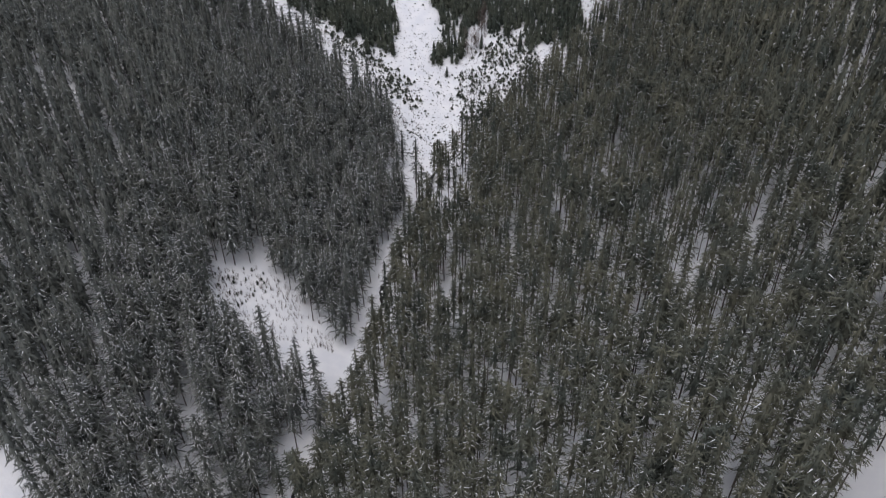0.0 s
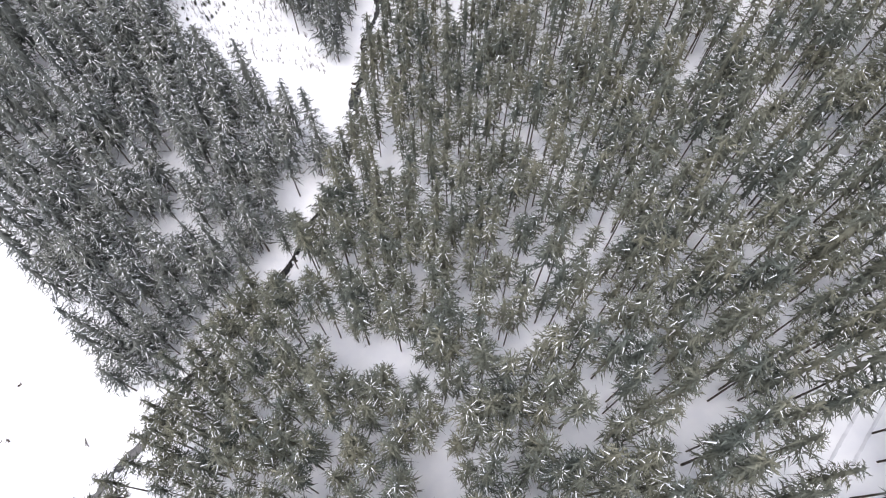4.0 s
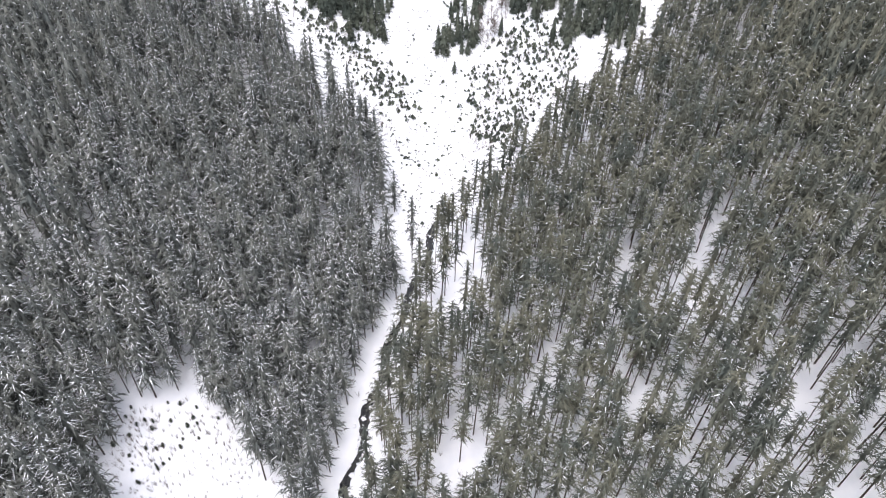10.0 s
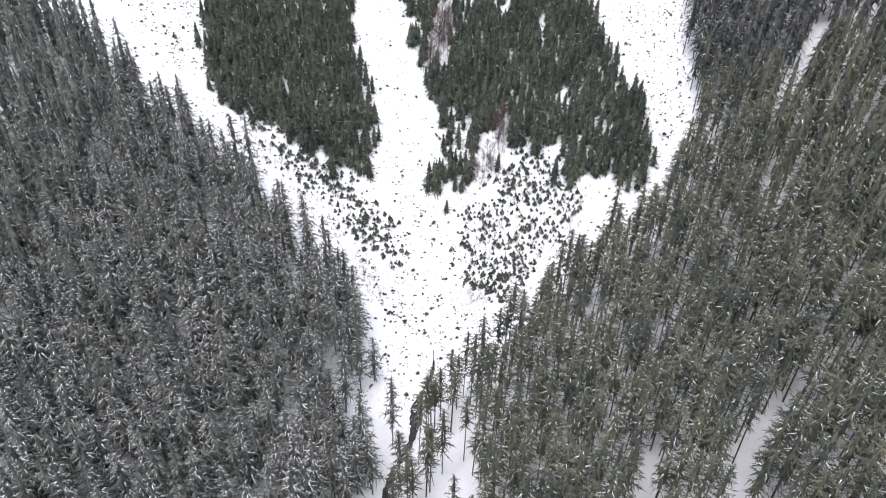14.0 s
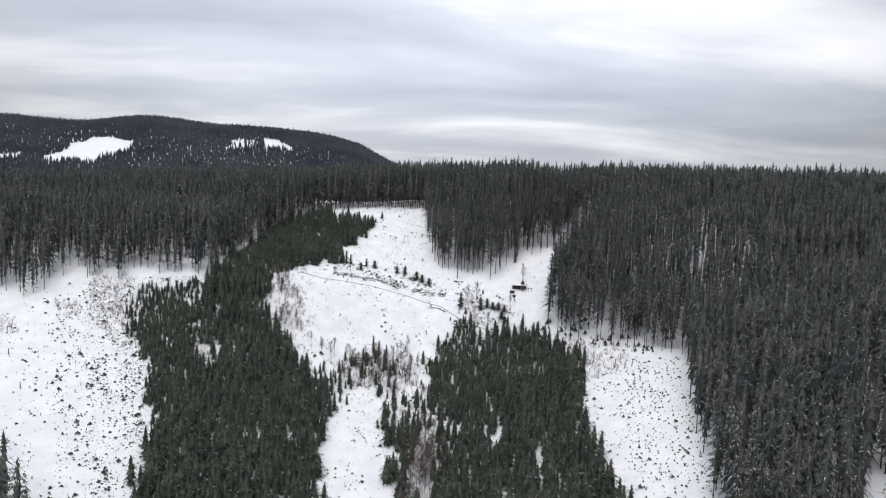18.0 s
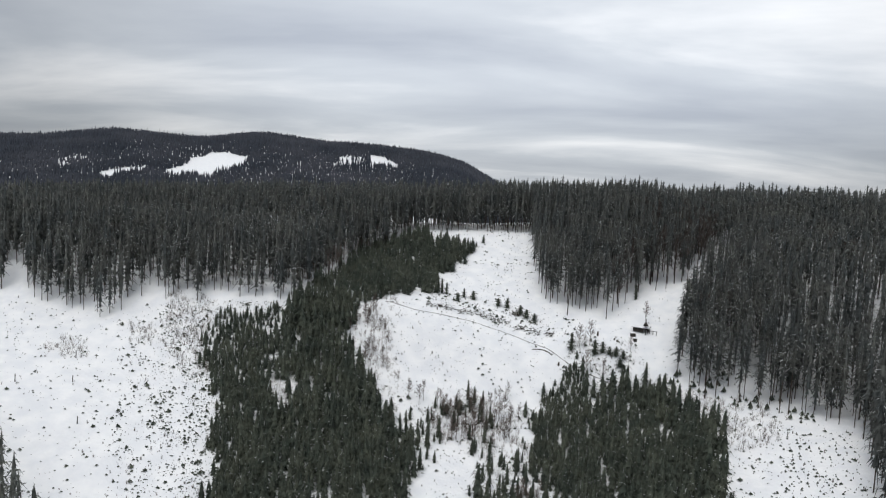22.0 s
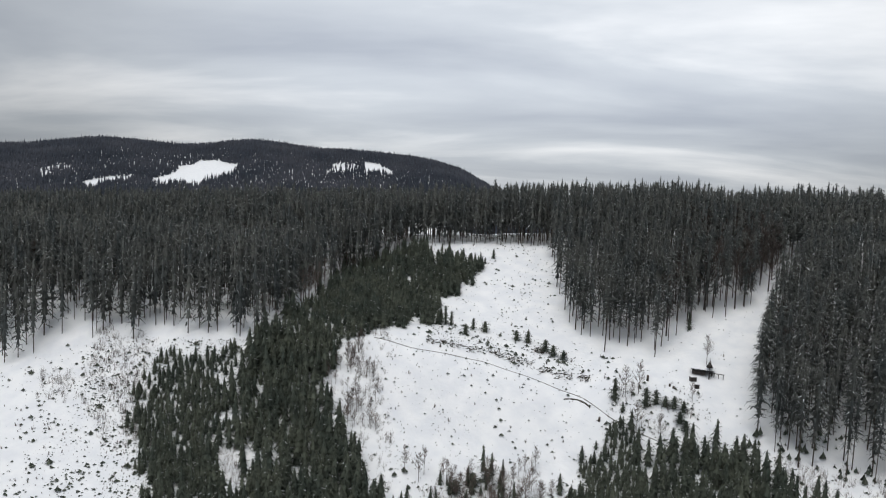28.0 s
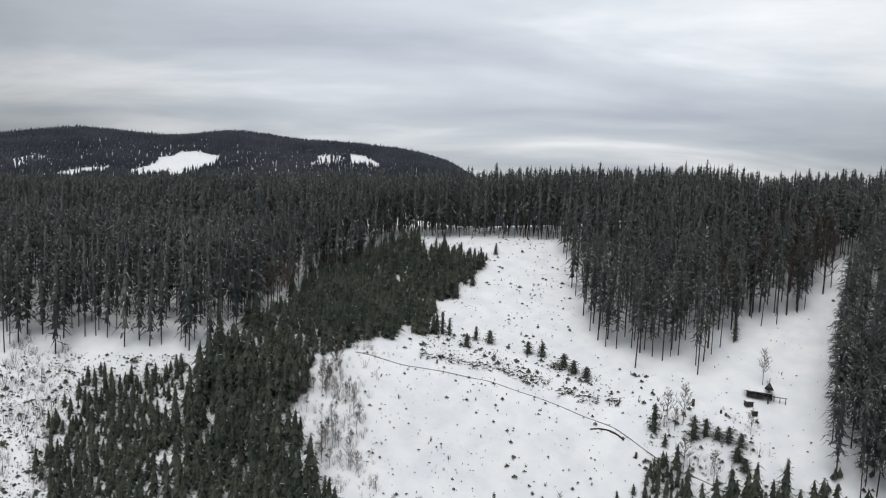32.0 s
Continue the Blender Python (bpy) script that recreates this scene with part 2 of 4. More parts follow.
def mesh_of(name, verts, faces, mats, index=None, smooth=False):
    """A mesh from arrays; faces all of one length."""
    me = bpy.data.meshes.new(name)
    verts, faces = np.asarray(verts, np.float32), np.asarray(faces, np.int32)
    k = faces.shape[1]
    me.vertices.add(len(verts))
    me.vertices.foreach_set("co", verts.ravel())
    me.loops.add(faces.size)
    me.loops.foreach_set("vertex_index", faces.ravel())
    me.polygons.add(len(faces))
    me.polygons.foreach_set("loop_start", np.arange(0, faces.size, k, dtype=np.int32))
    for m in mats:
        me.materials.append(m)
    if index is not None:
        me.polygons.foreach_set("material_index", np.asarray(index, np.int32))
    if smooth:
        me.polygons.foreach_set("use_smooth", np.ones(len(faces), bool))
    me.update()
    me.validate()
    return me


def spaced(lo, hi, step, reach, n):
    """Even steps from lo to hi, then n growing ones out to the horizon on both sides."""
    grow = (np.linspace(0, 1, n + 1)[1:] ** 2.4) * (reach - 60) + 60 * np.linspace(0, 1, n + 1)[1:]
    return np.concatenate([lo - grow[::-1], np.arange(lo, hi + step / 2, step), hi + grow])


def build_ground():
    xs, ys = spaced(-160, 120, 1.8, 4300, 60), spaced(-40, 420, 1.8, 4300, 70)
    gx, gy = np.meshgrid(xs, ys)
    v = np.stack([gx, gy, ground_z(gx, gy)], -1).reshape(-1, 3)
    nx, ny = len(xs), len(ys)
    a = (np.arange(ny - 1)[:, None] * nx + np.arange(nx - 1)[None, :]).ravel()
    ob = new("ground", mesh_of("ground", v, np.stack([a, a + 1, a + nx + 1, a + nx], -1), [SNOW], smooth=True))
    tagged(ob, "snow-covered valley floor and forest slopes under overcast sky", "ground", kind="structure")


build_ground()


def build_stream():
    ys = np.arange(-60, 191, 0.8)
    rng = np.random.default_rng(5)
    cx = stream_x(ys) + 0.6 * np.sin(ys * 0.45)
    wide = (0.72 + 0.30 * np.sin(ys * 0.31) * np.sin(ys * 0.17 + 1) + rng.uniform(-0.22, 0.22, len(ys))) * np.clip((190 - ys) / 14, 0.08, 1)
    z = ground_z(cx, ys) + 0.48
    left = np.stack([cx - wide, ys + 0.3 * wide, z], -1)
    right = np.stack([cx + wide, ys - 0.3 * wide, z], -1)
    v = np.stack([left, right], 1).reshape(-1, 3)
    a = np.arange(len(ys) - 1) * 2
    ob = new("stream", mesh_of("stream", v, np.stack([a, a + 1, a + 3, a + 2], -1), [WATER], smooth=True))
    tagged(ob, "narrow dark forest stream between snowy banks", "stream", kind="structure")


build_stream()

# ---- plan of the woods and clearings ----
HILL = [(-220, 316), (-150, 322), (-115, 318), (-110, 317), (-105, 324), (-98, 324.5), (-95, 326), (-85, 328), (-76, 329), (-63, 331), (-60, 343), (-62, 371), (-59, 378),
        (-53, 387), (-44, 400), (-29, 403), (-18, 406), (-1, 400), (1, 375), (2, 357), (12, 346.5), (21.5, 344.5), (25.5, 350), (30, 356.5), (43, 361), (53.5, 368.5), (62, 387),
        (66, 382), (54, 362), (41.8, 338.5), (36.3, 323.8), (40.8, 321), (57.2, 313), (71.3, 302.5), (63, 269), (60, 248), (57, 230), (53, 215), (45, 204), (31, 197), (25, 192), (17, 189), (13.5, 181),
        (6, 178), (-1, 174), (-8, 168), (-16, 168), (-13, 179), (-11, 186), (-16.5, 198), (-30, 210), (-38, 218), (-52, 227), (-61, 231), (-69, 239), (-87, 252), (-115, 266), (-220, 292)]
STREAM_CLEARING = [(-51, 128), (-42, 133), (-35, 128), (-29, 120), (-22, 116), (-16, 124), (-17, 115), (-18, 103), (-19.5, 89), (-21.2, 92.5), (-25, 99.5), (-32, 99.5), (-40, 107), (-47, 112), (-52.5, 119.5)]
MEADOW = [(-140, 112), (-66, 69), (-59, 61), (-52.5, 50.5), (-44.5, 44.5), (-46, 40), (-54, 33.5), (-55, 20), (-70, -30), (-140, -30)]
TRACK_GAP = [(70, 64), (48, 49.5), (39, 41.5), (36.5, 38), (33.5, 33), (28.8, 28), (24, 22.5), (14, 11), (15.5, 8), (22.3, 17), (29, 25), (31.5, 28.3), (36.5, 34), (49, 43), (72, 57)]
# glades in the tall wood: both ends of a lane, and half its width
GLADES_SOUTH = [(14.6, 30.1, 16.7, 27.1, 0.6), (21.1, 32.0, 25.3, 34.2, 0.4), (-5.8, 35.4, -3.2, 35.6, 0.8), (-1.1, 40.2, -0.3, 42.3, 0.8), (5.5, 47.1, 7.7, 50.2, 1.2), (-18.4, 54.0, -6.3, 46.1, 2.1), (8.1, 59.8, 17.0, 65.0, 1.9), (43.0, 65.6, 45.3, 69.2, 1.0), (-42.8, 66.0, -44.5, 69.4, 1.1), (38.2, 67.1, 42.9, 69.1, 0.7)]
GLADES_SOUTH += [(11.5, 71.1, 9.6, 68.4, 1.0), (-33.2, 72.4, -30.4, 68.9, 1.4), (27.5, 71.1, 29.9, 75.8, 0.7), (-33.1, 73.3, -29.1, 74.4, 1.8), (-49.8, 76.5, -45.8, 74.1, 1.1), (14.0, 77.0, 15.5, 80.2, 1.0), (-45.4, 76.4, -47.3, 86.2, 0.7), (23.9, 81.2, 25.8, 82.1, 1.1), (29.6, 84.0, 30.9, 84.1, 1.1), (-11.9, 88.2, -9.1, 81.1, 2.0), (-29.6, 89.9, -29.4, 79.8, 0.6), (6.4, 83.4, 7.5, 86.6, 0.9), (-48.4, 89.4, -46.5, 84.6, 0.8)]
GLADES_MIDDLE = [(-50.0, 95.4, -47.6, 92.7, 0.8), (43.3, 95.8, 44.9, 98.0, 1.0), (-67.3, 104.1, -62.4, 94.0, 1.0), (42.3, 98.0, 46.3, 102.1, 1.1), (71.2, 99.2, 75.1, 104.7, 2.2), (52.7, 100.0, 60.2, 108.2, 1.2), (20.0, 103.3, 22.2, 108.0, 0.7), (28.6, 105.8, 30.4, 109.6, 0.9), (-74.5, 118.6, -71.2, 112.6, 1.0), (44.6, 113.6, 53.0, 120.0, 0.9), (0.1, 116.0, 0.7, 124.3, 1.1), (20.4, 121.7, 21.8, 123.6, 1.1), (30.0, 123.2, 31.7, 124.4, 1.2), (4.8, 123.1, 6.7, 126.6, 1.1), (12.1, 127.3, 16.4, 132.8, 1.8), (-69.0, 132.6, -66.6, 127.6, 0.9), (41.3, 129.0, 45.3, 133.6, 1.1)]
GLADES_NORTH = [(16.4, 132.8, 20.8, 138.1, 1.1), (34.9, 137.0, 38.1, 139.1, 1.4), (40.3, 136.6, 43.6, 140.8, 1.3), (83.3, 138.6, 91.5, 142.1, 3.1), (28.0, 139.7, 30.8, 142.0, 1.8), (36.4, 136.9, 42.7, 145.6, 2.3), (-41.7, 146.7, -40.7, 144.7, 0.9), (-65.5, 149.5, -60.6, 150.3, 2.1), (42.7, 145.6, 49.6, 154.5, 1.9), (2.1, 149.8, 7.1, 151.0, 2.5), (48.1, 153.1, 49.4, 154.2, 1.7), (-70.0, 161.3, -68.3, 159.6, 1.3)]
GLADES_FAR = [(-61.6, 174.4, -59.3, 168.6, 0.8), (61.2, 194.3, 67.0, 197.0, 2.6), (-57.0, 198.4, -55.2, 193.3, 1.0), (77.0, 203.3, 80.0, 206.8, 2.1), (-56.1, 209.8, -54.1, 208.2, 1.4), (-51.0, 213.1, -49.9, 210.7, 1.3), (72.9, 221.6, 85.1, 238.5, 2.3)]
THICKET_WEST = [(-66, 330), (-44, 330), (-48, 324), (-43, 317), (-36, 309), (-30, 302), (-24, 294), (-19, 288), (-22, 277), (-18, 259), (-13, 246), (-14, 233), (-15, 226), (-25, 231), (-35, 236),
                (-49, 238), (-56, 256), (-58, 264), (-52, 272), (-58, 287), (-62, 304), (-65, 321)]
THICKET_TOP = [(-65, 326), (-61, 333), (-58, 352), (-60, 387), (-43, 399), (-24, 391), (-18, 394), (-26, 368), (-30, 366), (-27, 351), (-37, 338), (-45, 331), (-47, 325)]
THICKET_STRIP = [(-5, 287), (6, 291), (8, 283), (7, 250), (6, 228), (0, 227), (4, 242), (0, 256), (-5, 270)]
THICKET_EAST = [(15, 322), (22, 323.5), (34, 322.5), (42, 313), (45.5, 306), (44, 297), (40, 286), (42, 265), (44, 252), (46, 241), (48, 231), (49, 222), (44, 217), (30, 224), (30, 230), (22, 236),
                (15, 231), (8, 229), (7, 287), (14, 286), (20, 282), (18, 306)]
NURSERY = [(11.5, 329), (2.5, 313), (4.5, 296), (14, 286), (20, 282), (19, 304), (16, 326)]
PLANTED_ROWS = [(57, 308), (68, 296), (59, 244), (52, 221), (49, 222), (48, 242), (48, 269)]
YOUNG_STRIP = [(-83, 322), (-67, 328), (-65, 318), (-58, 290), (-52, 272), (-56, 267), (-66, 290), (-78, 308)]
BUSH_FIELD = [(7, 223), (16, 231), (22, 237), (29, 231), (34, 216), (22, 204), (12, 199), (8, 210)]
BUSH_BANK = [(-53, 247), (-32, 228), (-14, 212), (-2, 212), (-14, 226), (-35, 234), (-45, 246)]

SCRUB_WEST = [(-102, 314), (-85, 326), (-71, 302), (-57, 277), (-52, 250), (-62, 246), (-75, 268), (-90, 294)]
CLUMP_MID = [(-9, 286), (-8, 298), (3.5, 303), (7, 293), (5, 288)]
CLUMP_LEFT = [(-30, 305), (-21, 307), (-17, 296), (-20, 288), (-27, 292)]
CLUMP_UPPER = [(-21, 309), (-21, 313), (-10, 317.5), (-9, 312), (-4, 308), (-4, 302), (-10, 300), (-11, 307)]
EDGE_EAST = [(36, 323), (40, 326), (43, 333), (50, 334), (54, 321), (60, 316), (66, 309), (62, 306), (56, 312), (50, 316), (42, 320)]
BIRCH_STRIP = [(2, 292), (6.6, 292), (4, 264), (-2, 262)]
BIRCH_PATCH = [(10.5, 238), (19, 248), (20, 243.5), (14, 230), (10, 230)]
SCRUB_HOLE = [(-61, 305), (-57, 307), (-51, 296), (-55, 295)]
LANE = [(17.5, 316), (19.4, 297), (21.4, 281), (20.3, 281), (17.9, 297), (16.3, 316)]
BIRCH_GROVE = [(-25, 310), (-2, 319), (1.5, 310), (-3, 302), (-18, 302)]
BIRCH_BACK = [(-68, 345), (-60, 343), (-61, 371), (-52, 388), (-44, 401), (-58, 396), (-70, 372)]
BIRCH_FRINGE = [(-47, 325), (-42, 332), (-36, 327), (-33, 317), (-39, 315)]


def inside(x, y, poly):
    """Which of the places lie within an outline."""
    hit = np.zeros(np.shape(x), bool)
    for (x0, y0), (x1, y1) in zip(poly, poly[1:] + poly[:1]):
        if y0 != y1:
            hit ^= ((y0 > y) != (y1 > y)) & (x < (x1 - x0) * (y - y0) / (y1 - y0) + x0)
    return hit


def scatter(x0, x1, y0, y1, cell, seed):
    """Places about one cell apart, shaken out of their grid."""
    rng = np.random.default_rng(seed)
    gx, gy = np.meshgrid(np.arange(x0, x1, cell), np.arange(y0, y1, cell))
    gx = gx + (np.arange(gx.shape[0]) % 2)[:, None] * cell * 0.5
    return (gx + rng.uniform(-0.38, 0.38, gx.shape) * cell).ravel(), (gy + rng.uniform(-0.38, 0.38, gy.shape) * cell).ravel(), rng


# ---- building kit ----


def part(name, data, parent, label="", at=None):
    """A mesh as one part under its thing."""
    ob = new(name, data)
    ob.parent = parent
    if at is not None:
        ob.matrix_basis = at
    if label:
        tagged(ob, label)
    return ob


def thing(name, m, label, category, group=""):
    """An empty at the base of a thing."""
    ob = new(name)
    ob.empty_display_size = 0.3
    ob.matrix_basis = m
    return tagged(ob, label, category, group)


def on_ground(x, y, turn=0.0, sink=0.0):
    return pose(x, y, float(ground_z(x, y)) - sink, 0, 0, turn)


def boxes(name, items, mat, bevel=0.02):
    """Bevelled boards and beams in one mesh. items: centre, size, turn about x, y, z in degrees."""
    bm = bmesh.new()
    for centre, size, turn in items:
        made = bmesh.ops.create_cube(bm, size=1.0)
        bmesh.ops.transform(bm, matrix=pose(*centre, *turn) @ Matrix.Diagonal((*size, 1)), verts=made["verts"])
    if bevel:
        bmesh.ops.bevel(bm, geom=bm.edges[:], offset=bevel, segments=1, affect="EDGES")
    me = bpy.data.meshes.new(name)
    bm.to_mesh(me)
    bm.free()
    me.materials.append(mat)
    return me


def round_log(name, p, q, r0, r1, mat, sides=8):
    v, f, s = [], [], []
    tri_prism(v, f, s, p, q, r0, r1, sides, 0)
    n = len(v)
    v += [np.array(p, float), np.array(q, float)]
    for k in range(sides):
        a, b = 2 * k, 2 * ((k + 1) % sides)
        f += [(n, b, a), (n + 1, a + 1, b + 1)]
    return mesh_of(name, v, f, [mat])


# ---- trees ----


def tri_prism(v, f, i, p, q, r0, r1, sides, mat):
    """A tapered round from p to q appended to the lists."""
    p, q = np.array(p, float), np.array(q, float)
    ax = q - p
    s = np.cross(ax, [0.3, 0.9, 0.2]); s /= np.linalg.norm(s)
    t = np.cross(ax, s); t /= np.linalg.norm(t)
    n0 = len(v)
    for k in range(sides):
        a = 2 * math.pi * k / sides
        o = s * math.cos(a) + t * math.sin(a)
        v.append(p + o * r0); v.append(q + o * r1)
    for k in range(sides):
        a, b = n0 + 2 * k, n0 + 2 * ((k + 1) % sides)
        f.append((a, b, b + 1)); f.append((a, b + 1, a + 1)); i += [mat, mat]


def spruce(seed, tiers, per, bare, width, snow, high=17.0, twigs=4, belly=0.62, droop=0.30, heart=0.1, sides=4, blade=1.0, skirt=0.45):
    """A spruce one unit high and true to width: a tapered trunk and tiers of ragged skirts under feathered boughs, some with a streak of snow.
    Returns crown and trunk as (points, triangles, slots)."""
    rng = np.random.default_rng(seed)
    v, f, s = [], [], []
    tri_prism(v, f, s, (0, 0, bare + 0.04), (0, 0, 0.93), width * heart, 0.03, 4, 0)

    def tri(p, q, r, slot=0):
        n0 = len(v)
        v.extend((p, q, r))
        f.append((n0, n0 + 1, n0 + 2))
        s.append(slot)

    for w in range(tiers):
        u = w / (tiers - 1)
        h = 1 - (1 - u) ** 1.3
        z = bare + (0.965 - bare) * h
        reach = (width * (1 - h) ** belly + 0.10) * min(1.0, 0.62 + 2.0 * h) * rng.uniform(0.85, 1.12)
        n = max(4, int(round(per * (1 - 0.35 * u))))
        gap = (0.965 - bare) * 1.3 * (1 - u + 0.08) ** 0.3 / (tiers - 1) * high
        turn = rng.uniform(0, 6.283)
        n0 = len(v)
        v.append(np.array([0, 0, min(0.985, z + 1.5 * gap / high)]))
        for k in range(2 * n):
            a, r = turn + 3.1416 * (k + rng.uniform(-0.3, 0.3)) / n, reach * skirt * (rng.uniform(0.8, 1.3) if k % 2 else rng.uniform(0.35, 0.7))
            v.append(np.array([math.cos(a) * r, math.sin(a) * r, z - ((droop + 0.25) * r if k % 2 else 0.0) / high]))
        for k in range(2 * n):
            f.append((n0, n0 + 1 + k, n0 + 1 + (k + 1) % (2 * n)))
            s.append(0)
        for k in range(n):
            a = turn + 6.283 * (k + rng.uniform(-0.4, 0.4)) / n
            if u < 0.15 and rng.random() < 0.3:
                continue
            L = reach * rng.uniform(0.72, 1.2)
            d, side, up = np.array([math.cos(a), math.sin(a), 0]), np.array([-math.sin(a), math.cos(a), 0]), np.array([0, 0, 1 / high])
            z0 = z + rng.uniform(-0.5, 0.5) * gap / high
            rise = (min(0.3, 0.6 * h) - droop) * L * rng.uniform(0.4, 1.5)
            hump = 0.14 * L

            def along(c):
                return d * L * c + np.array([0, 0, z0]) + up * (rise * c + hump * math.sin(3.1416 * c))

            wd = (0.035 * L + 0.045) * blade
            tri(along(0.15) + side * wd - up * wd, along(1.0), along(0.15) - side * wd - up * wd)
            for j in range(twigs):
                c = 0.26 + 0.66 * (j + rng.uniform(0.1, 0.9)) / twigs
                q = (1 if j % 2 else -1) * rng.uniform(0.3, 0.95)
                go = d * math.cos(q) + side * math.sin(q)
                p = along(c)
                if (j + k) % 2:
                    run = (L * (0.60 - 0.36 * c) + 0.15) * rng.uniform(0.8, 1.3)
                    lean = rng.uniform(-0.8, 0.8)
                    across = (side * math.cos(lean) + up * math.sin(lean)) * wd * rng.uniform(0.9, 1.5)
                    p = p - go * 0.2 * run
                    tri(p + across, p + go * run * 1.2 - up * run * rng.uniform(0.1, 0.5), p - across)
                else:
                    # a twig that hangs from the bough and closes the crown towards the tier below
                    run = 0.7 * gap * rng.uniform(0.6, 1.3) + 0.1
                    across = (side * math.cos(0.4 * q) + d * math.sin(0.4 * q)) * wd * rng.uniform(0.9, 1.4)
                    tri(p + across, p + go * run * rng.uniform(0.5, 1.0) - up * run, p - across)
            if rng.random() < snow:
                c = rng.uniform(0.25, 0.5)
                ws = (0.023 * L + 0.029) * rng.uniform(0.7, 1.3)
                p, e1 = along(c) + up * 0.07, along(rng.uniform(0.85, 1.05)) + side * rng.normal(0, 0.10) * L + up * 0.07
                tri(p + side * ws, e1, p - side * ws, 1)
    tri_prism(v, f, s, (0, 0, 0.93), (0, 0, 1.0), 0.007 * high, 0.01, 3, 0)
    tv, tf, ts = [], [], []
    tri_prism(tv, tf, ts, (0, 0, -0.03), (0, 0, 0.55), 0.125, 0.085, sides, 0)
    tri_prism(tv, tf, ts, (0, 0, 0.55), (0, 0, 0.985), 0.085, 0.012, 3, 0)
    return (np.array(v), np.array(f), np.array(s)), (np.array(tv), np.array(tf), np.array(ts))


def sapling(seed):
    """A seedling one unit high: a few ragged upright blades round a stem. Slot 0."""
    rng = np.random.default_rng(seed)
    v, f = [], []
    for k in range(7):
        a, r, z = k * 0.9 + rng.uniform(0, 0.5), rng.uniform(0.35, 0.65), rng.uniform(0.0, 0.35)
        d, side = np.array([math.cos(a), math.sin(a), 0]), np.array([-math.sin(a), math.cos(a), 0])
        n0 = len(v)
        v += [np.array([0, 0, z + rng.uniform(0.4, 0.65)]), d * r + side * 0.2 + np.array([0, 0, z]), d * r * 0.8 - side * 0.25 + np.array([0, 0, z * 0.6 - 0.05])]
        f.append((n0, n0 + 1, n0 + 2))
    tri_prism(v, f, [], (0, 0, 0.1), (0, 0, 1.0), 0.16, 0.01, 3, 0)
    return np.array(v), np.array(f), np.zeros(len(f), int)


def whole(tree):
    """Crown and trunk as one template: slots 0 needles, 1 snow, 2 bark."""
    (v, f, s), (tv, tf, ts) = tree
    return np.concatenate([v, tv]), np.concatenate([f, tf + len(v)]), np.concatenate([s, ts + 2])


def bare_tree(seed, limbs, spread, twigs, stem=0.014, sides=4):
    """A leafless broadleaf tree one unit high: a stem, limbs and fine twigs. Slot 0."""
    rng = np.random.default_rng(seed)
    v, f, s = [], [], []
    tri_prism(v, f, s, (0, 0, -0.02), (0.01, 0.0, 0.6), stem, stem * 0.6, sides, 0)
    tri_prism(v, f, s, (0.01, 0, 0.6), (0, 0.02, 1.0), stem * 0.6, 0.002, 3, 0)
    for k in range(limbs):
        a, z = rng.uniform(0, 6.283), rng.uniform(0.25, 0.92)
        L = spread * (1.2 - z) * rng.uniform(0.6, 1.2)
        p = np.array([0, 0, z])
        q = p + np.array([math.cos(a) * L, math.sin(a) * L, L * rng.uniform(0.7, 1.5)])
        tri_prism(v, f, s, p, q, stem * 0.35, 0.002, 3, 0)
        for j in range(twigs):
            c = rng.uniform(0.25, 0.95)
            o = p + (q - p) * c
            e2 = o + np.array([rng.normal(0, 0.35) * L, rng.normal(0, 0.35) * L, rng.uniform(0.15, 0.6) * L])
            w = np.array([rng.normal(0, 1), rng.normal(0, 1), 0]); w = w / np.linalg.norm(w) * 0.005
            n0 = len(v)
            v += [o - w, o + w, e2]
            f.append((n0, n0 + 1, n0 + 2)); s.append(0)
    return np.array(v), np.array(f), np.array(s)


def brush(seed, stems, spread, thick=0.02):
    """A bare shrub one unit high: many thin stems from one foot. Slot 0."""
    rng = np.random.default_rng(seed)
    v, f = [], []
    for k in range(stems):
        a, r = rng.uniform(0, 6.283), spread * rng.uniform(0.1, 1.0)
        foot = np.array([math.cos(a), math.sin(a), 0]) * r * 0.35
        tip = np.array([math.cos(a) * r, math.sin(a) * r, rng.uniform(0.5, 1.0)])
        w = np.array([-math.sin(a), math.cos(a), 0]) * thick
        n0 = len(v)
        v += [foot - w, foot + w, tip + w * 0.4, tip - w * 0.4]
        f += [(n0, n0 + 1, n0 + 2), (n0, n0 + 2, n0 + 3)]
    return np.array(v), np.array(f), np.zeros(len(f), int)


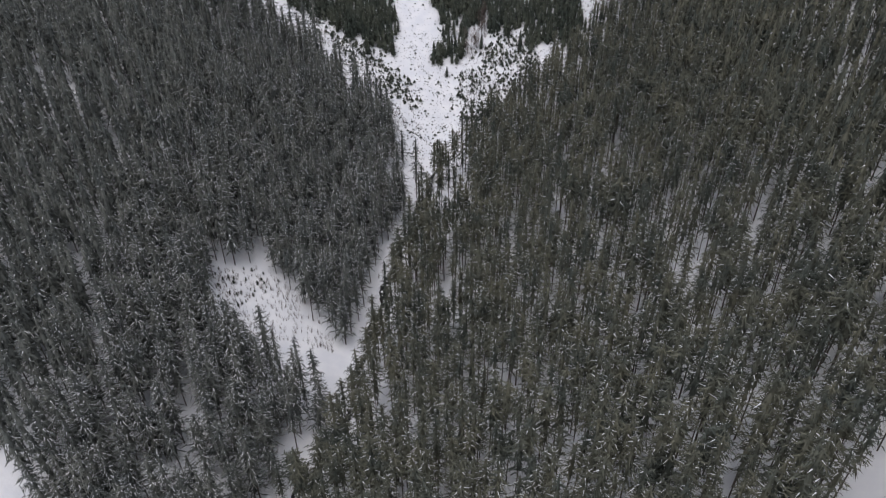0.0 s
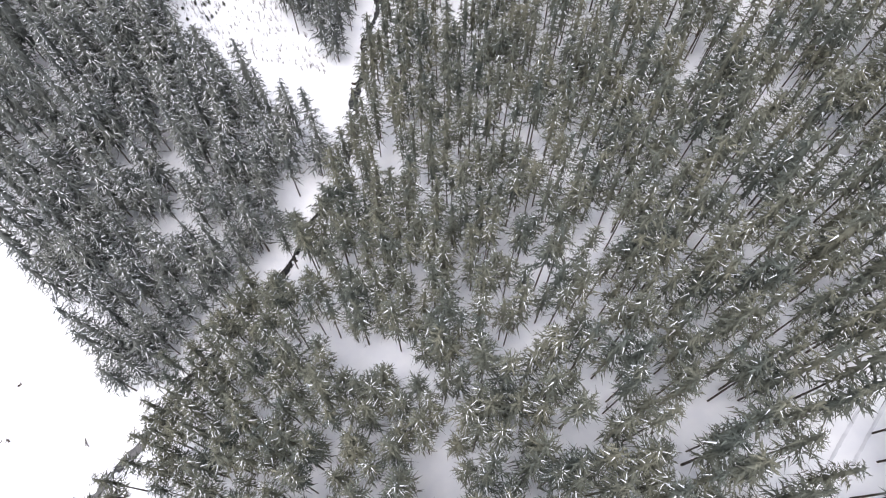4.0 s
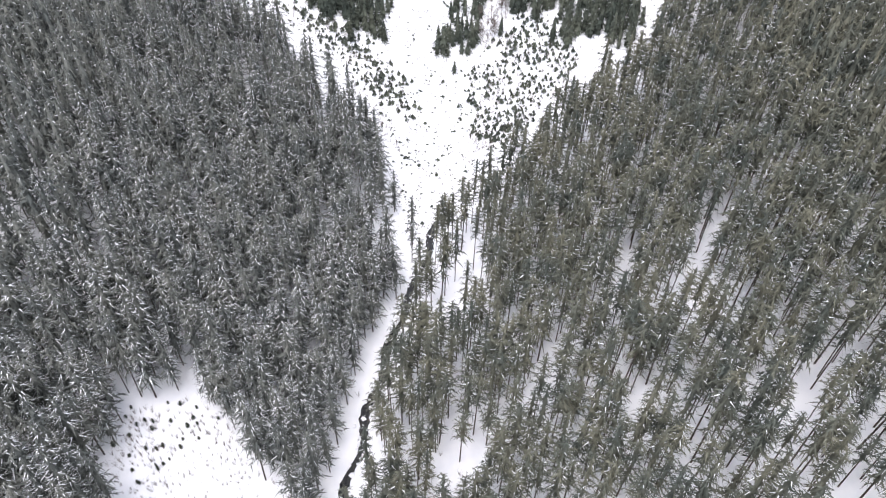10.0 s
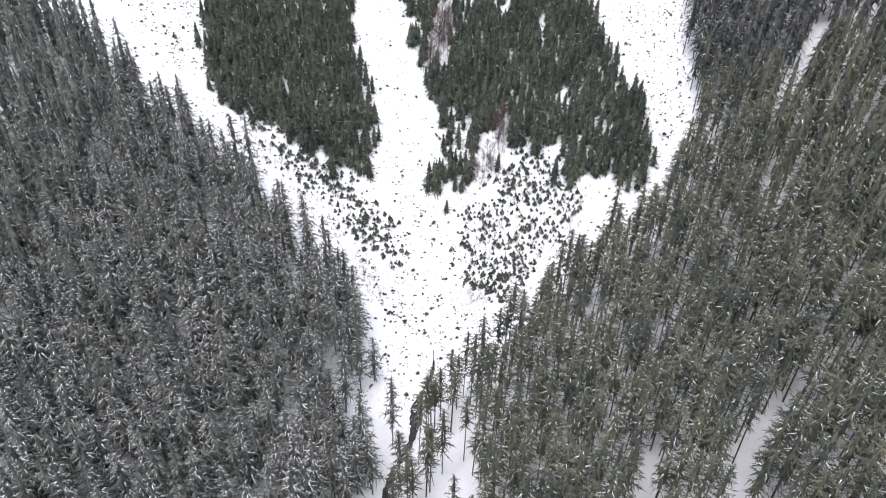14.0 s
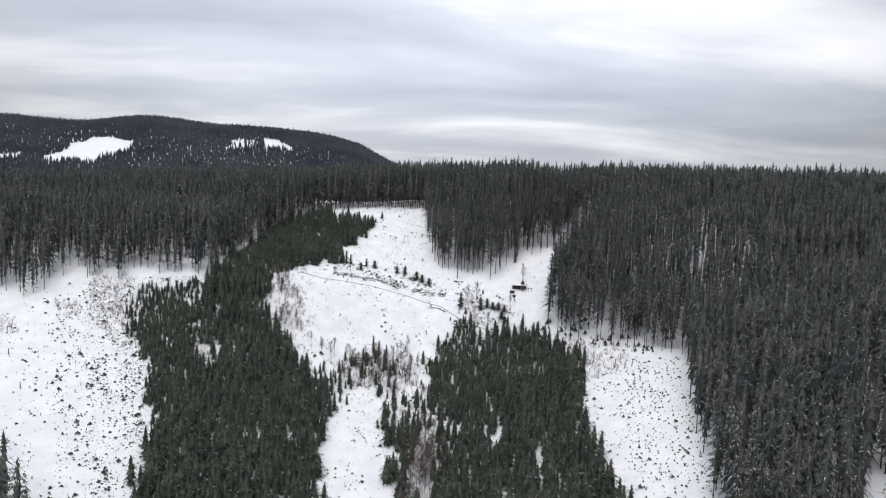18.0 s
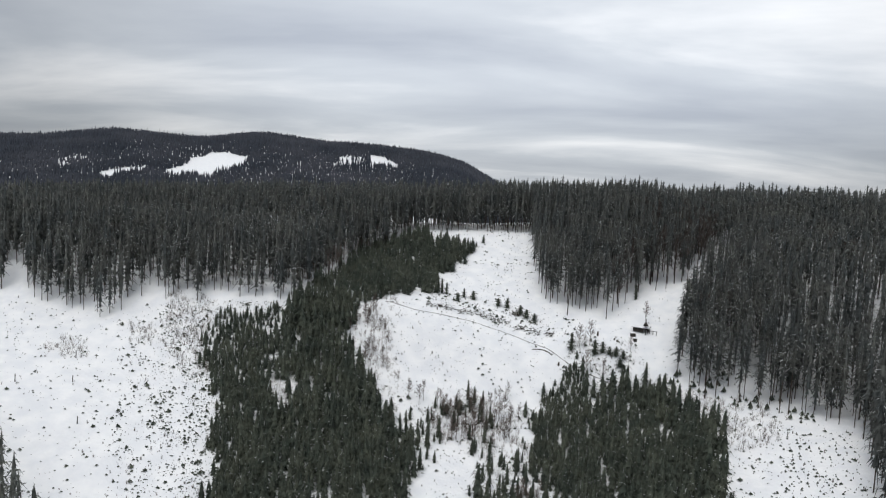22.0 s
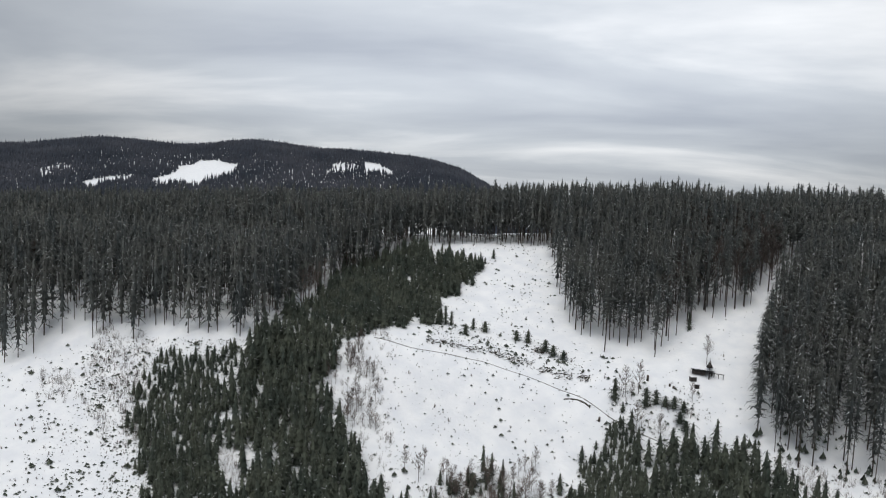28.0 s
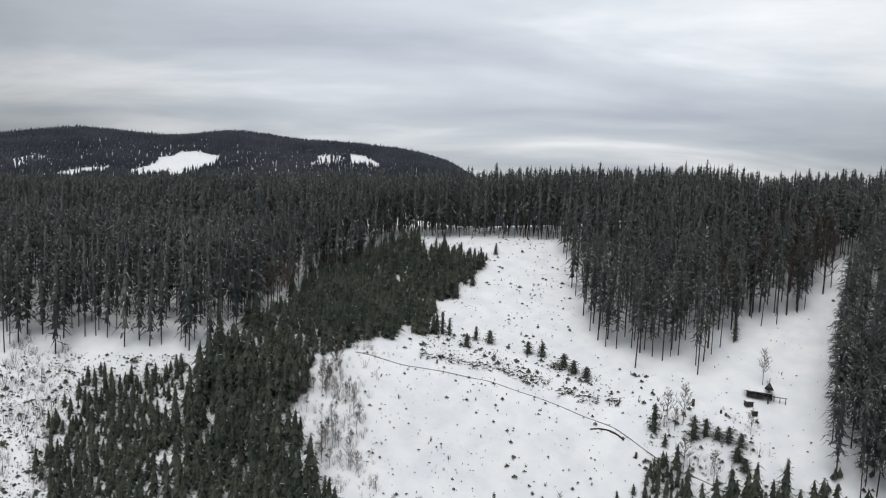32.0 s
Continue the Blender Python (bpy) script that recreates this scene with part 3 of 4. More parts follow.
def planted(name, groups, mats, label, category, sink=0.0):
    """One joined mesh of many plants. groups: (template, x, y, high, wide, rng)."""
    vs, fs, ss, n0 = [], [], [], 0
    for (v, f, s), x, y, high, wide, rng in groups:
        n = len(x)
        if not n:
            continue
        a = rng.uniform(0, 6.283, n)
        c, d = np.cos(a)[:, None], np.sin(a)[:, None]
        lean = rng.normal(0, 0.014, (2, n, 1)) * high[:, None]
        px = (v[None, :, 0] * c - v[None, :, 1] * d) * wide[:, None] + lean[0] * v[None, :, 2] + x[:, None]
        py = (v[None, :, 0] * d + v[None, :, 1] * c) * wide[:, None] + lean[1] * v[None, :, 2] + y[:, None]
        pz = v[None, :, 2] * high[:, None] + ground_z(x, y)[:, None] - sink
        vs.append(np.stack([px, py, pz], -1).reshape(-1, 3))
        fs.append((f[None] + (np.arange(n) * len(v))[:, None, None] + n0).reshape(-1, 3))
        ss.append(np.tile(s, n))
        n0 += n * len(v)
    ob = new(name, mesh_of(name, np.concatenate(vs), np.concatenate(fs), mats, np.concatenate(ss)))
    return tagged(ob, label, category, kind="stuff")


WEST_KINDS = [spruce(11 + k, 11, 8, (0.24, 0.34, 0.18)[k], (2.45, 2.2, 2.6)[k], (0.70, 0.40, 0.90)[k], belly=0.46, droop=0.34, skirt=0.28) for k in range(3)]
EAST_KINDS = [spruce(21 + k, 9, 8, (0.42, 0.50, 0.36, 0.55)[k], (1.85, 1.65, 2.0, 1.8)[k], (0.16, 0.42, 0.28, 0.08)[k], belly=0.33, droop=0.22, blade=0.95, skirt=0.26) for k in range(4)]
TALL = WEST_KINDS + EAST_KINDS
PLAIN = [spruce(31 + k, 9, 6, (0.24, 0.32)[k], (2.3, 2.0)[k], (0.40, 0.14)[k], twigs=2, belly=0.46, sides=3, blade=1.35, skirt=0.36) for k in range(2)]
FINE = [spruce(85 + k, 15, 7, (0.24, 0.36, 0.48)[k], (2.15, 1.95, 1.8)[k], (0.34, 0.56, 0.18)[k], belly=0.48, droop=0.34, skirt=0.26) for k in range(3)]
SLIM = [spruce(35 + k, 12, 5, (0.16, 0.26, 0.40, 0.32)[k], (2.5, 2.2, 1.95, 2.35)[k], (0.60, 0.18, 0.42, 0.34)[k], twigs=2, belly=0.48, droop=0.34, sides=3, blade=1.4, skirt=0.32) for k in range(4)]
DEEP = [spruce(55 + k, 8, 6, (0.50, 0.46)[k], (2.3, 2.1)[k], (0.50, 0.18)[k], twigs=2, belly=0.48, droop=0.34, sides=3, blade=1.4, skirt=0.34) for k in range(2)]
YOUNG = [spruce(41 + k, 7, 6, 0.02, (1.5, 1.35, 1.65)[k], 0.08, 5.0, 2, 0.85, 0.12, 0.12, 3, 0.9, 0.56) for k in range(3)]


WOODS = [(-62, 10), (40, 10), (72, 45), (97, 95), (115, 135), (124, 195), (114, 232), (126, 270), (150, 300), (170, 340), (198, 380), (216, 410), (216, 440), (-225, 440), (-217, 365), (-186, 335), (-122, 300), (-114, 270), (-137, 235), (-130, 190), (-112, 150), (-100, 110), (-82, 70)]


def forest_places():
    x, y, rng = scatter(-230, 226, 10, 456, 2.65, 3)
    open_ = ~inside(x, y, WOODS)
    for p in (HILL, STREAM_CLEARING, MEADOW, TRACK_GAP):
        open_ |= inside(x, y, p)
    for x0, y0, x1, y1, half in GLADES_SOUTH + GLADES_MIDDLE + GLADES_NORTH + GLADES_FAR:
        along = np.clip(((x - x0) * (x1 - x0) + (y - y0) * (y1 - y0)) / ((x1 - x0) ** 2 + (y1 - y0) ** 2 + 1e-6), 0, 1)
        open_ |= np.hypot(x - x0 - along * (x1 - x0), y - y0 - along * (y1 - y0)) < 0.55 * half + 0.6
    d = x - stream_x(y)
    open_ |= (np.abs(d + 0.3) < 2.7) & (y < 192) | (d > -3.5) & (d < 3.2) & (y > 128) & (y < 186) | inside(x, y, BANK_GAP) & (rng.random(len(x)) < 0.75)
    thin = 0.7 * waves(x * 0.6 + y * 0.2, y * 0.5, 3.0, 4.0) + 0.5 * waves(x, y, 1.9, 7.0) + rng.uniform(-0.5, 0.5, len(x))
    open_ |= thin > np.where(y > 300, 1.1, np.where(d > 0, np.where(y < 60, 0.78, np.where(y < 125, 0.72, 0.95)), np.where(y < 100, 0.82, 1.0)))
    open_ |= rng.random(len(x)) < np.where((y > 292) | (np.abs(x) > 85), np.where((x > 34) & (x < 80) & (y < 362), 0.06, np.where(y > 385, 0.08, 0.27)), np.where(x < stream_x(y), 0.10, np.where(y < 130, 0.12, 0.0)))
    open_ |= inside(x, y, THIN_WOOD) & (rng.random(len(x)) < 0.35)
    k = ~open_
    return x[k], y[k], rng


BANK_GAP = [(-3, 152), (0.6, 164), (2.3, 172), (8, 172.6), (9.5, 161), (9, 154), (4, 150), (-1, 145)]
THIN_WOOD = [(27, 356), (40, 361), (56, 370), (60, 396), (38, 398)]
LONE_SPRUCES = [(-9.9, 181.7), (-12.2, 178.7), (-5.8, 169.6), (-8.9, 160.7), (1.1, 172.9), (0.2, 170.2), (3.1, 162.5), (1.0, 159.7), (4.7, 170.7), (6.8, 163.9), (-4.0, 160.6), (59, 247.5), (40.5, 331)]
fx, fy, frng = forest_places()
fx, fy = np.concatenate([fx, [p[0] for p in LONE_SPRUCES]]), np.concatenate([fy, [p[1] for p in LONE_SPRUCES]])
hill = (fy > 292) & (fx > -140) & (fx < 110) & (fy < 425)
edge = hill & (fx > 0) & (fx < 62) & (fy < 376)
deep = (fx < -75) & (fy > 348) | (fy > 420) | (fx > 75) & (fy > 335)
near = (fx > -66) & (fx < 64) & (fy < 250) & ~hill
slim = np.where(fx < -20, frng.choice(4, len(fx), p=[0.55, 0.3, 0.0, 0.15]), frng.choice(4, len(fx), p=[0.25, 0.3, 0.15, 0.3]))
ridge = (fy > 292) | (fx > 58) & (fy > 226)
west = (fx < stream_x(fy)) | ridge
pick = np.where(west, frng.integers(0, 3, len(fx)), frng.integers(3, 7, len(fx)))
f_high = (16.8 + frng.normal(0, 1, len(fx)).clip(-2.6, 2.4) * np.where(fy > 340, 1.1, 2.3)) + np.where(fy > 230, 1.0, 0.0) - np.clip((fy - 350) / 20, 0, 1) * np.where(fx > 45, 2.3, np.where(fx > -20, 0.0, 0.7))
f_wide = frng.uniform(0.78, 1.22, len(fx))
# the 300 nearest to the line of flight over the valley stand as trees of their own
beside = np.where(near & (fy > 40) & (fy < 205), np.abs(fx + 3), 1e9)
beside[-len(LONE_SPRUCES):] = 0
single = np.zeros(len(fx), bool)
single[np.argsort(beside)[:300]] = True


def forest():
    """The tall wood, stand by stand: the two sides of the valley, and the ridge above the clearing."""
    for name, stand, needles, label in (("spruce_forest", ~west, NEEDLES, "tall olive-green spruce forest with a little snow on the boughs"),
                                        ("snowy_spruce_forest", west & ~ridge, NEEDLES_DARK, "tall dense grey-green spruce forest with snow streaks on the boughs"),
                                        ("ridge_spruce_forest", west & ridge, NEEDLES_SHADED, "tall dark spruce forest with shade in its needle colour and bare trunks along its edge")):
        groups = []
        for k in range(7):
            m = near & (pick == k) & ~single & stand
            groups.append((whole(TALL[k]), fx[m], fy[m], f_high[m], f_wide[m], frng))
        for k in range(3):
            m = edge & (slim % 3 == k) & stand
            groups.append((whole(FINE[k]), fx[m], fy[m], f_high[m], f_wide[m], frng))
        for k in range(2):
            m = hill & ~edge & deep & (slim % 2 == k) & stand
            groups.append((whole(DEEP[k]), fx[m], fy[m], f_high[m], f_wide[m], frng))
        for k in range(4):
            m = hill & ~edge & ~deep & (slim == k) & stand
            groups.append((whole(SLIM[k]), fx[m], fy[m], f_high[m], f_wide[m], frng))
        for k in range(2):
            m = ~near & ~hill & (west == (k == 0)) & stand
            groups.append((whole(PLAIN[k]), fx[m], fy[m], f_high[m], f_wide[m] * 1.05, frng))
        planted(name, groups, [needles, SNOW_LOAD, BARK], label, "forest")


def single_trees(name, kinds, places, mats, label, category, group):
    """Trees of their own: a trunk and a crown each, sharing their meshes kind by kind."""
    meshes = [(mesh_of("crown", *k[0][:2], mats[:2], k[0][2]), mesh_of("trunk", *k[1][:2], mats[2:])) for k in kinds]
    rng = np.random.default_rng(77)
    for x, y, high, wide, k in places:
        m = on_ground(x, y) @ pose(0, 0, 0, rng.normal(0, 0.8), rng.normal(0, 0.8), rng.uniform(0, 360)) @ Matrix.Diagonal((wide, wide, high, 1))
        ob = thing(name, m, label, category, group)
        part("crown", meshes[k][0], ob)
        part("trunk", meshes[k][1], ob)


forest()
for shade, needles, words in ((True, NEEDLES_DARK, "tall grey-green spruce with snow streaks on drooping boughs"), (False, NEEDLES, "tall slender olive-green spruce with long bare lower trunk")):
    chosen = single & (west == shade)
    single_trees("spruce", TALL, list(zip(fx[chosen], fy[chosen], f_high[chosen], f_wide[chosen], pick[chosen])), [needles, SNOW_LOAD, BARK], words, "spruce tree", "spruces along the stream")


def thicket(name, polys, cell, high, seed, label, keep=1.0, holes=(), rough=0.16, wide=1.0):
    x, y, rng = scatter(-110, 90, 180, 410, cell, seed)
    k = np.zeros(len(x), bool)
    jx, jy = x + 2.2 * waves(x, y, 1.7, 5.0) + rng.normal(0, 0.8, len(x)), y + 2.2 * waves(x, y, 1.7, 6.0) + rng.normal(0, 0.8, len(x))
    for p in polys:
        k |= inside(jx, jy, p)
    for p in holes:
        k &= ~inside(x, y, p)
    k &= rng.random(len(x)) < keep * np.clip(1.25 - 0.9 * waves(x, y, 3.0, 9.0).clip(0, 1), 0.3, 1)
    x, y = x[k], y[k]
    pick = rng.integers(0, 3, len(x))
    h = (rng.normal(high, high * rough, len(x)) * (1 + 0.2 * waves(x, y, 7.0, 2.5))).clip(high * 0.45, high * 1.6)
    kinds = [whole(k) for k in YOUNG] if high > 1.5 else [sapling(91 + j) for j in range(3)]
    planted(name, [(kinds[j], x[pick == j], y[pick == j], h[pick == j], (h[pick == j] / 5.0) ** 0.8 * wide, rng) for j in range(3)],
            [NEEDLES_YOUNG, SNOW_LOAD, BARK], label, "thicket")


thicket("young_spruce_thicket", [THICKET_WEST, THICKET_STRIP, THICKET_EAST], 1.7, 5.4, 7, "dense dark green thicket of young spruces", 1.0, (BIRCH_STRIP, BIRCH_PATCH, SCRUB_HOLE, LANE), wide=1.25)
thicket("upper_spruce_thicket", [THICKET_TOP], 1.5, 3.5, 17, "low dark green thicket of young spruces below the forest edge", 1.0, rough=0.25, wide=1.5)
thicket("young_spruce_rows", [NURSERY, YOUNG_STRIP], 1.05, 2.6, 8, "young spruces standing apart in the snow", 1.0, rough=0.3, wide=1.25)
thicket("scattered_spruces", [CLUMP_MID, CLUMP_LEFT, CLUMP_UPPER], 1.7, 3.2, 18, "dark young spruces scattered between leafless birches", 0.62, rough=0.35)
thicket("edge_spruces", [EDGE_EAST], 1.5, 1.3, 19, "low young spruces along the edge of the tall wood", 0.55, rough=0.45, wide=2.6)
thicket("spruce_saplings", [BUSH_FIELD, BUSH_BANK], 1.05, 1.15, 9, "knee-high spruce saplings scattered over a snowy slope", 0.85, rough=0.5, wide=3.0)


def low_growth():
    """Saplings, stumps and bare shrubs over the clearings."""
    x, y, rng = scatter(-140, 72, 176, 404, 0.55, 21)
    k = inside(x, y, HILL)
    for p in (THICKET_WEST, THICKET_TOP, THICKET_EAST, THICKET_STRIP, BUSH_FIELD):
        k &= ~inside(x, y, p)
    x, y = x[k], y[k]
    dense = 0.07 + 0.10 * waves(x, y, 5.0, 3.0).clip(0, 1)
    dense = np.where(inside(x, y, SCRUB_WEST) | inside(x, y, YOUNG_STRIP), 0.5, dense)
    dense = np.where((x > -15) & (x < 8) & (y > 225) & (y < 300), 0.12, dense)
    dense = np.where((x > 38) & (y > 215) & (y < 312), 0.16, dense)
    dense = np.where((x < -60) & (y > 240), 0.06 + 0.7 * np.clip((x + 83 - (322 - y) * 0.49 + 30) / 30, 0, 1) ** 1.5, dense)
    dense = np.where((x > 18) & (y > 333), 0.03, dense)
    dense = np.where(y < 240, 0.30, dense)
    scrub = inside(x, y, [(9, 326), (13, 336), (27, 334), (29, 327), (20, 325)]) | inside(x, y, [(-29, 338), (-28, 352), (-14, 353), (4, 347), (9, 339), (-8, 340), (-18, 341)])
    dense = np.where(scrub, 0.34, dense)
    dense = np.where((x > -35) & (x < 10) & (y > 318) & (y < 337), 0.11, dense)
    k = rng.random(len(x)) < dense * (1.25 + 1.4 * waves(x, y, 2.2, 11.0).clip(-0.4, 1))
    x, y = x[k], y[k]
    kind = rng.random(len(x))
    h = rng.gamma(2.2, 0.12, len(x)).clip(0.12, 1.2)
    small = [sapling(91), sapling(92)]
    a, b, c = kind < 0.26, (kind >= 0.26) & (kind < 0.48), kind >= 0.48
    planted("saplings", [(small[0], x[a], y[a], h[a], h[a] ** 0.8 * 1.1, rng), (small[1], x[b], y[b], h[b] * 0.7, h[b] ** 0.8 * 1.3, rng)],
            [NEEDLES_YOUNG, SNOW_LOAD, BARK], "small spruce saplings poking through the snow", "saplings")
    planted("brushwood", [(brush(71, 9, 0.6, 0.05), x[c], y[c], h[c] * 0.9, h[c] * 0.9, rng)], [TWIGS], "thin bare brushwood and weeds standing in the snow", "brushwood")


low_growth()


def birch_scrub():
    """Mats of fine leafless stems along the thickets and over the fallow corners."""
    x, y, rng = scatter(-125, 60, 180, 345, 0.76, 27)
    k = np.zeros(len(x), bool)
    jx, jy = x + 1.6 * waves(x, y, 2.4, 1.5), y + 1.6 * waves(x, y, 2.4, 3.5)
    for poly, share in BARE_SCRUB:
        k |= inside(jx, jy, poly) & (rng.random(len(x)) < share * (0.75 + 0.6 * waves(x, y, 2.6, 4.5)))
    x, y = x[k], y[k]
    h = rng.gamma(5.0, 0.25, len(x)).clip(0.4, 2.8)
    planted("birch_scrub", [(brush(76, 16, 0.5, 0.009), x, y, h, h, rng)], [TWIGS], "misty brown scrub of leafless birch and willow shoots", "scrub")


BARE_SCRUB = [([(-49, 328), (-45, 333), (-39, 339), (-33, 335), (-32, 320), (-30, 311), (-27, 303), (-36, 309), (-43, 317)], 0.5), (BIRCH_GROVE, 0.75), (BIRCH_STRIP, 0.9), (BIRCH_PATCH, 0.8),
              ([(-104, 316), (-91, 322), (-85, 311), (-98, 307)], 0.55), ([(-118, 305), (-110, 309), (-103, 299), (-112, 296)], 0.4), ([(-61, 305), (-57, 307), (-51, 296), (-55, 295)], 0.9),
              ([(40, 322), (54, 318), (62, 308), (51, 300), (45, 301)], 0.6), ([(-45, 232), (-20, 212), (-12, 198), (-4, 200), (-6, 215), (-20, 228), (-40, 240)], 0.35), ([(8, 223), (16, 231), (29, 231), (36, 214), (22, 203), (9, 199)], 0.8), ([(-99, 325), (-96, 329), (-86, 327), (-80, 314), (-76, 303), (-81, 302), (-92, 312)], 0.8),
              ([(10, 327), (13, 335), (30, 335), (31, 327), (20, 325)], 0.3), ([(-8, 305), (4, 309), (8, 296), (4, 288), (-7, 292)], 0.35)]
birch_scrub()


def planted_rows():
    """Saplings set out in rows down the eastern clearing."""
    rng = np.random.default_rng(23)
    gx, gy = np.meshgrid(np.arange(40, 75, 1.7), np.arange(215, 312, 1.15))
    gx = gx + 0.16 * (gy - 265)
    x, y = (gx + rng.uniform(-0.4, 0.4, gx.shape)).ravel(), (gy + rng.uniform(-0.45, 0.45, gy.shape)).ravel()
    k = inside(x, y, PLANTED_ROWS) & (rng.random(len(x)) < 0.7)
    x, y = x[k], y[k]
    h = rng.uniform(0.2, 0.55, len(x))
    planted("sapling_rows", [(sapling(95), x, y, h, h * 1.0, rng)], [NEEDLES_YOUNG, SNOW_LOAD, BARK],
            "rows of planted spruce saplings in the snow", "saplings")


planted_rows()


def bare_trees():
    """Leafless birches and willows at the clearings' edges, each a tree of its own."""
    rng = np.random.default_rng(29)
    meshes = []
    for j in range(3):
        meshes.append(mesh_of("bare_tree", *bare_tree(61 + j, 30, 0.24, 12, 0.010)[:2], [TWIGS]))
    places = [(14.5, 332.3, 6.5), (15.6, 331.4, 4.2), (17.1, 332.4, 7.0), (27.5, 331.2, 4.5), (32.4, 342.0, 6.8), (16.2, 326.2, 6.5), (20.5, 324.6, 6.0), (-27, 311, 5.5), (-23.5, 312, 5.5)]
    for poly, n, high in ((BIRCH_GROVE, 74, 4.6), (BIRCH_FRINGE, 46, 3.8), (BIRCH_STRIP, 50, 5.5), (BIRCH_PATCH, 26, 5.5), (BIRCH_BACK, 26, 8.0)):
        xs, ys = [p[0] for p in poly], [p[1] for p in poly]
        while n:
            x, y = rng.uniform(min(xs), max(xs)), rng.uniform(min(ys), max(ys))
            if inside(np.array([x]), np.array([y]), poly)[0]:
                places.append((x, y, high * rng.uniform(0.7, 1.25)))
                n -= 1
    for x, y, h in places:
        ob = new("bare_birch", meshes[rng.integers(0, 3)])
        ob.matrix_basis = on_ground(x, y, rng.uniform(0, 360)) @ Matrix.Diagonal((h, h, h, 1))
        tagged(ob, "slender leafless birch standing in the snow", "birch tree", "bare birches at the clearings")
    # brown broadleaf crowns among the spruces of the ridge
    x, y, r2 = scatter(-190, 150, 335, 470, 9.0, 31)
    k = (waves(x, y, 12.0, 8.0) > 0.42) & (y < 388) & ~inside(x, y, HILL)
    x, y = x[k], y[k]
    b_high = np.where((x > 5) & (y < 380), r2.uniform(13.5, 15.5, len(x)), r2.uniform(9.5, 12.5, len(x)))
    x2, y2, _ = scatter(24, 66, 350, 398, 3.6, 32)
    k = inside(x2, y2, THIN_WOOD) & (r2.random(len(x2)) < 0.8)
    x, y, b_high = np.concatenate([x, x2[k]]), np.concatenate([y, y2[k]]), np.concatenate([b_high, r2.uniform(11, 15, k.sum())])
    planted("bare_beech_wood", [(bare_tree(65, 30, 0.30, 8, 0.013), x, y, b_high, b_high, r2)], [BEECH],
            "leafless brown beeches among the spruces of the ridge", "forest")


bare_trees()


def conifer_bushes():
    """Young spruces and juniper bushes that stand singly about the upper meadow."""
    kinds = [spruce(81 + j, 9, 9, 0.02, (1.5, 1.9)[j], 0.05, 5.0, 4, 0.6, 0.05, 0.3) for j in range(2)]
    places = [(12.3, 331.5, 5.0, 1.0, 0), (18.4, 330.1, 4.0, 0.95, 1), (20.4, 330.6, 3.0, 0.8, 1), (22.1, 330.2, 2.3, 0.75, 1), (23.8, 329.9, 2.7, 0.85, 1), (25.6, 329.4, 2.3, 0.75, 1), (24.6, 327.6, 2.4, 0.9, 1), (25.6, 326.4, 2.2, 0.8, 1), (31.2, 355.6, 4.5, 0.75, 0),
              (-26.6, 349.9, 4.3, 0.7, 0), (-25.5, 351.1, 4.6, 0.7, 0), (-24.2, 351.2, 3.6, 0.65, 0), (-20.4, 348.1, 2.6, 0.8, 1), (-18.9, 351.5, 2.8, 0.7, 0), (-16.1, 351.5, 2.6, 0.9, 1),
              (-8.6, 350.3, 2.4, 0.9, 1), (-5.9, 349.6, 2.9, 0.8, 1), (-1.9, 347.0, 2.8, 1.0, 1), (-0.1, 345.7, 2.6, 0.9, 1), (2.2, 344.9, 2.2, 0.8, 1), (-14.5, 312.3, 2.6, 1.2, 1),
              (-17.5, 310.0, 2.4, 1.1, 1), (-12.0, 314.0, 2.4, 1.0, 1), (-49.6, 126.4, 1.8, 0.9, 1), (-47.3, 126.2, 2.0, 1.0, 1), (-45.3, 123.9, 1.6, 0.9, 1), (-48.9, 114.1, 1.2, 0.7, 1),
              (-44.6, 121.0, 1.3, 0.8, 1), (-41.6, 131.1, 1.6, 0.7, 1), (-54.0, 121.8, 1.6, 0.8, 1), (-51, 129, 1.5, 0.7, 1), (-46, 131, 1.4, 0.6, 1), (-38, 130, 1.4, 0.6, 1)]
    rng = np.random.default_rng(83)
    while len(places) < 58:
        x, y = rng.uniform(-54, -38), rng.uniform(117, 133)
        if inside(np.array([x]), np.array([y]), [(-54, 119), (-52, 128), (-42, 133), (-39, 126), (-46, 117)])[0]:
            places.append((x, y, rng.uniform(1.0, 2.4), rng.uniform(0.5, 1.1), rng.integers(0, 2)))
    places = [(x, y, h * (0.6 if y < 200 else 1), w * (0.3 if y < 200 else 1), k) for x, y, h, w, k in places]
    single_trees("young_spruce", kinds, places, [NEEDLES_YOUNG, SNOW_LOAD, BARK], "bushy young spruce standing alone on the snow", "young spruce", "lone young spruces on the meadow")


conifer_bushes()


def valley_brush():
    """Fine bare stems on the stream clearing and under the valley's trees."""
    rng = np.random.default_rng(37)
    x, y, _ = scatter(-60, 60, 40, 176, 0.9, 38)
    clear = inside(x, y, STREAM_CLEARING)
    k = (clear & (y > 113) & (x < -24) & (rng.random(len(x)) < 0.85 * (0.7 + 0.5 * waves(x, y, 3.0, 2.0)))) | (~clear & (rng.random(len(x)) < 0.012))
    x, y = x[k], y[k]
    h = rng.uniform(0.7, 1.9, len(x))
    planted("valley_brushwood", [(brush(75, 16, 0.5, 0.011), x, y, h, h * 0.9, rng)], [TWIGS], "thin bare stems standing in the snow by the stream", "brushwood")


valley_brush()


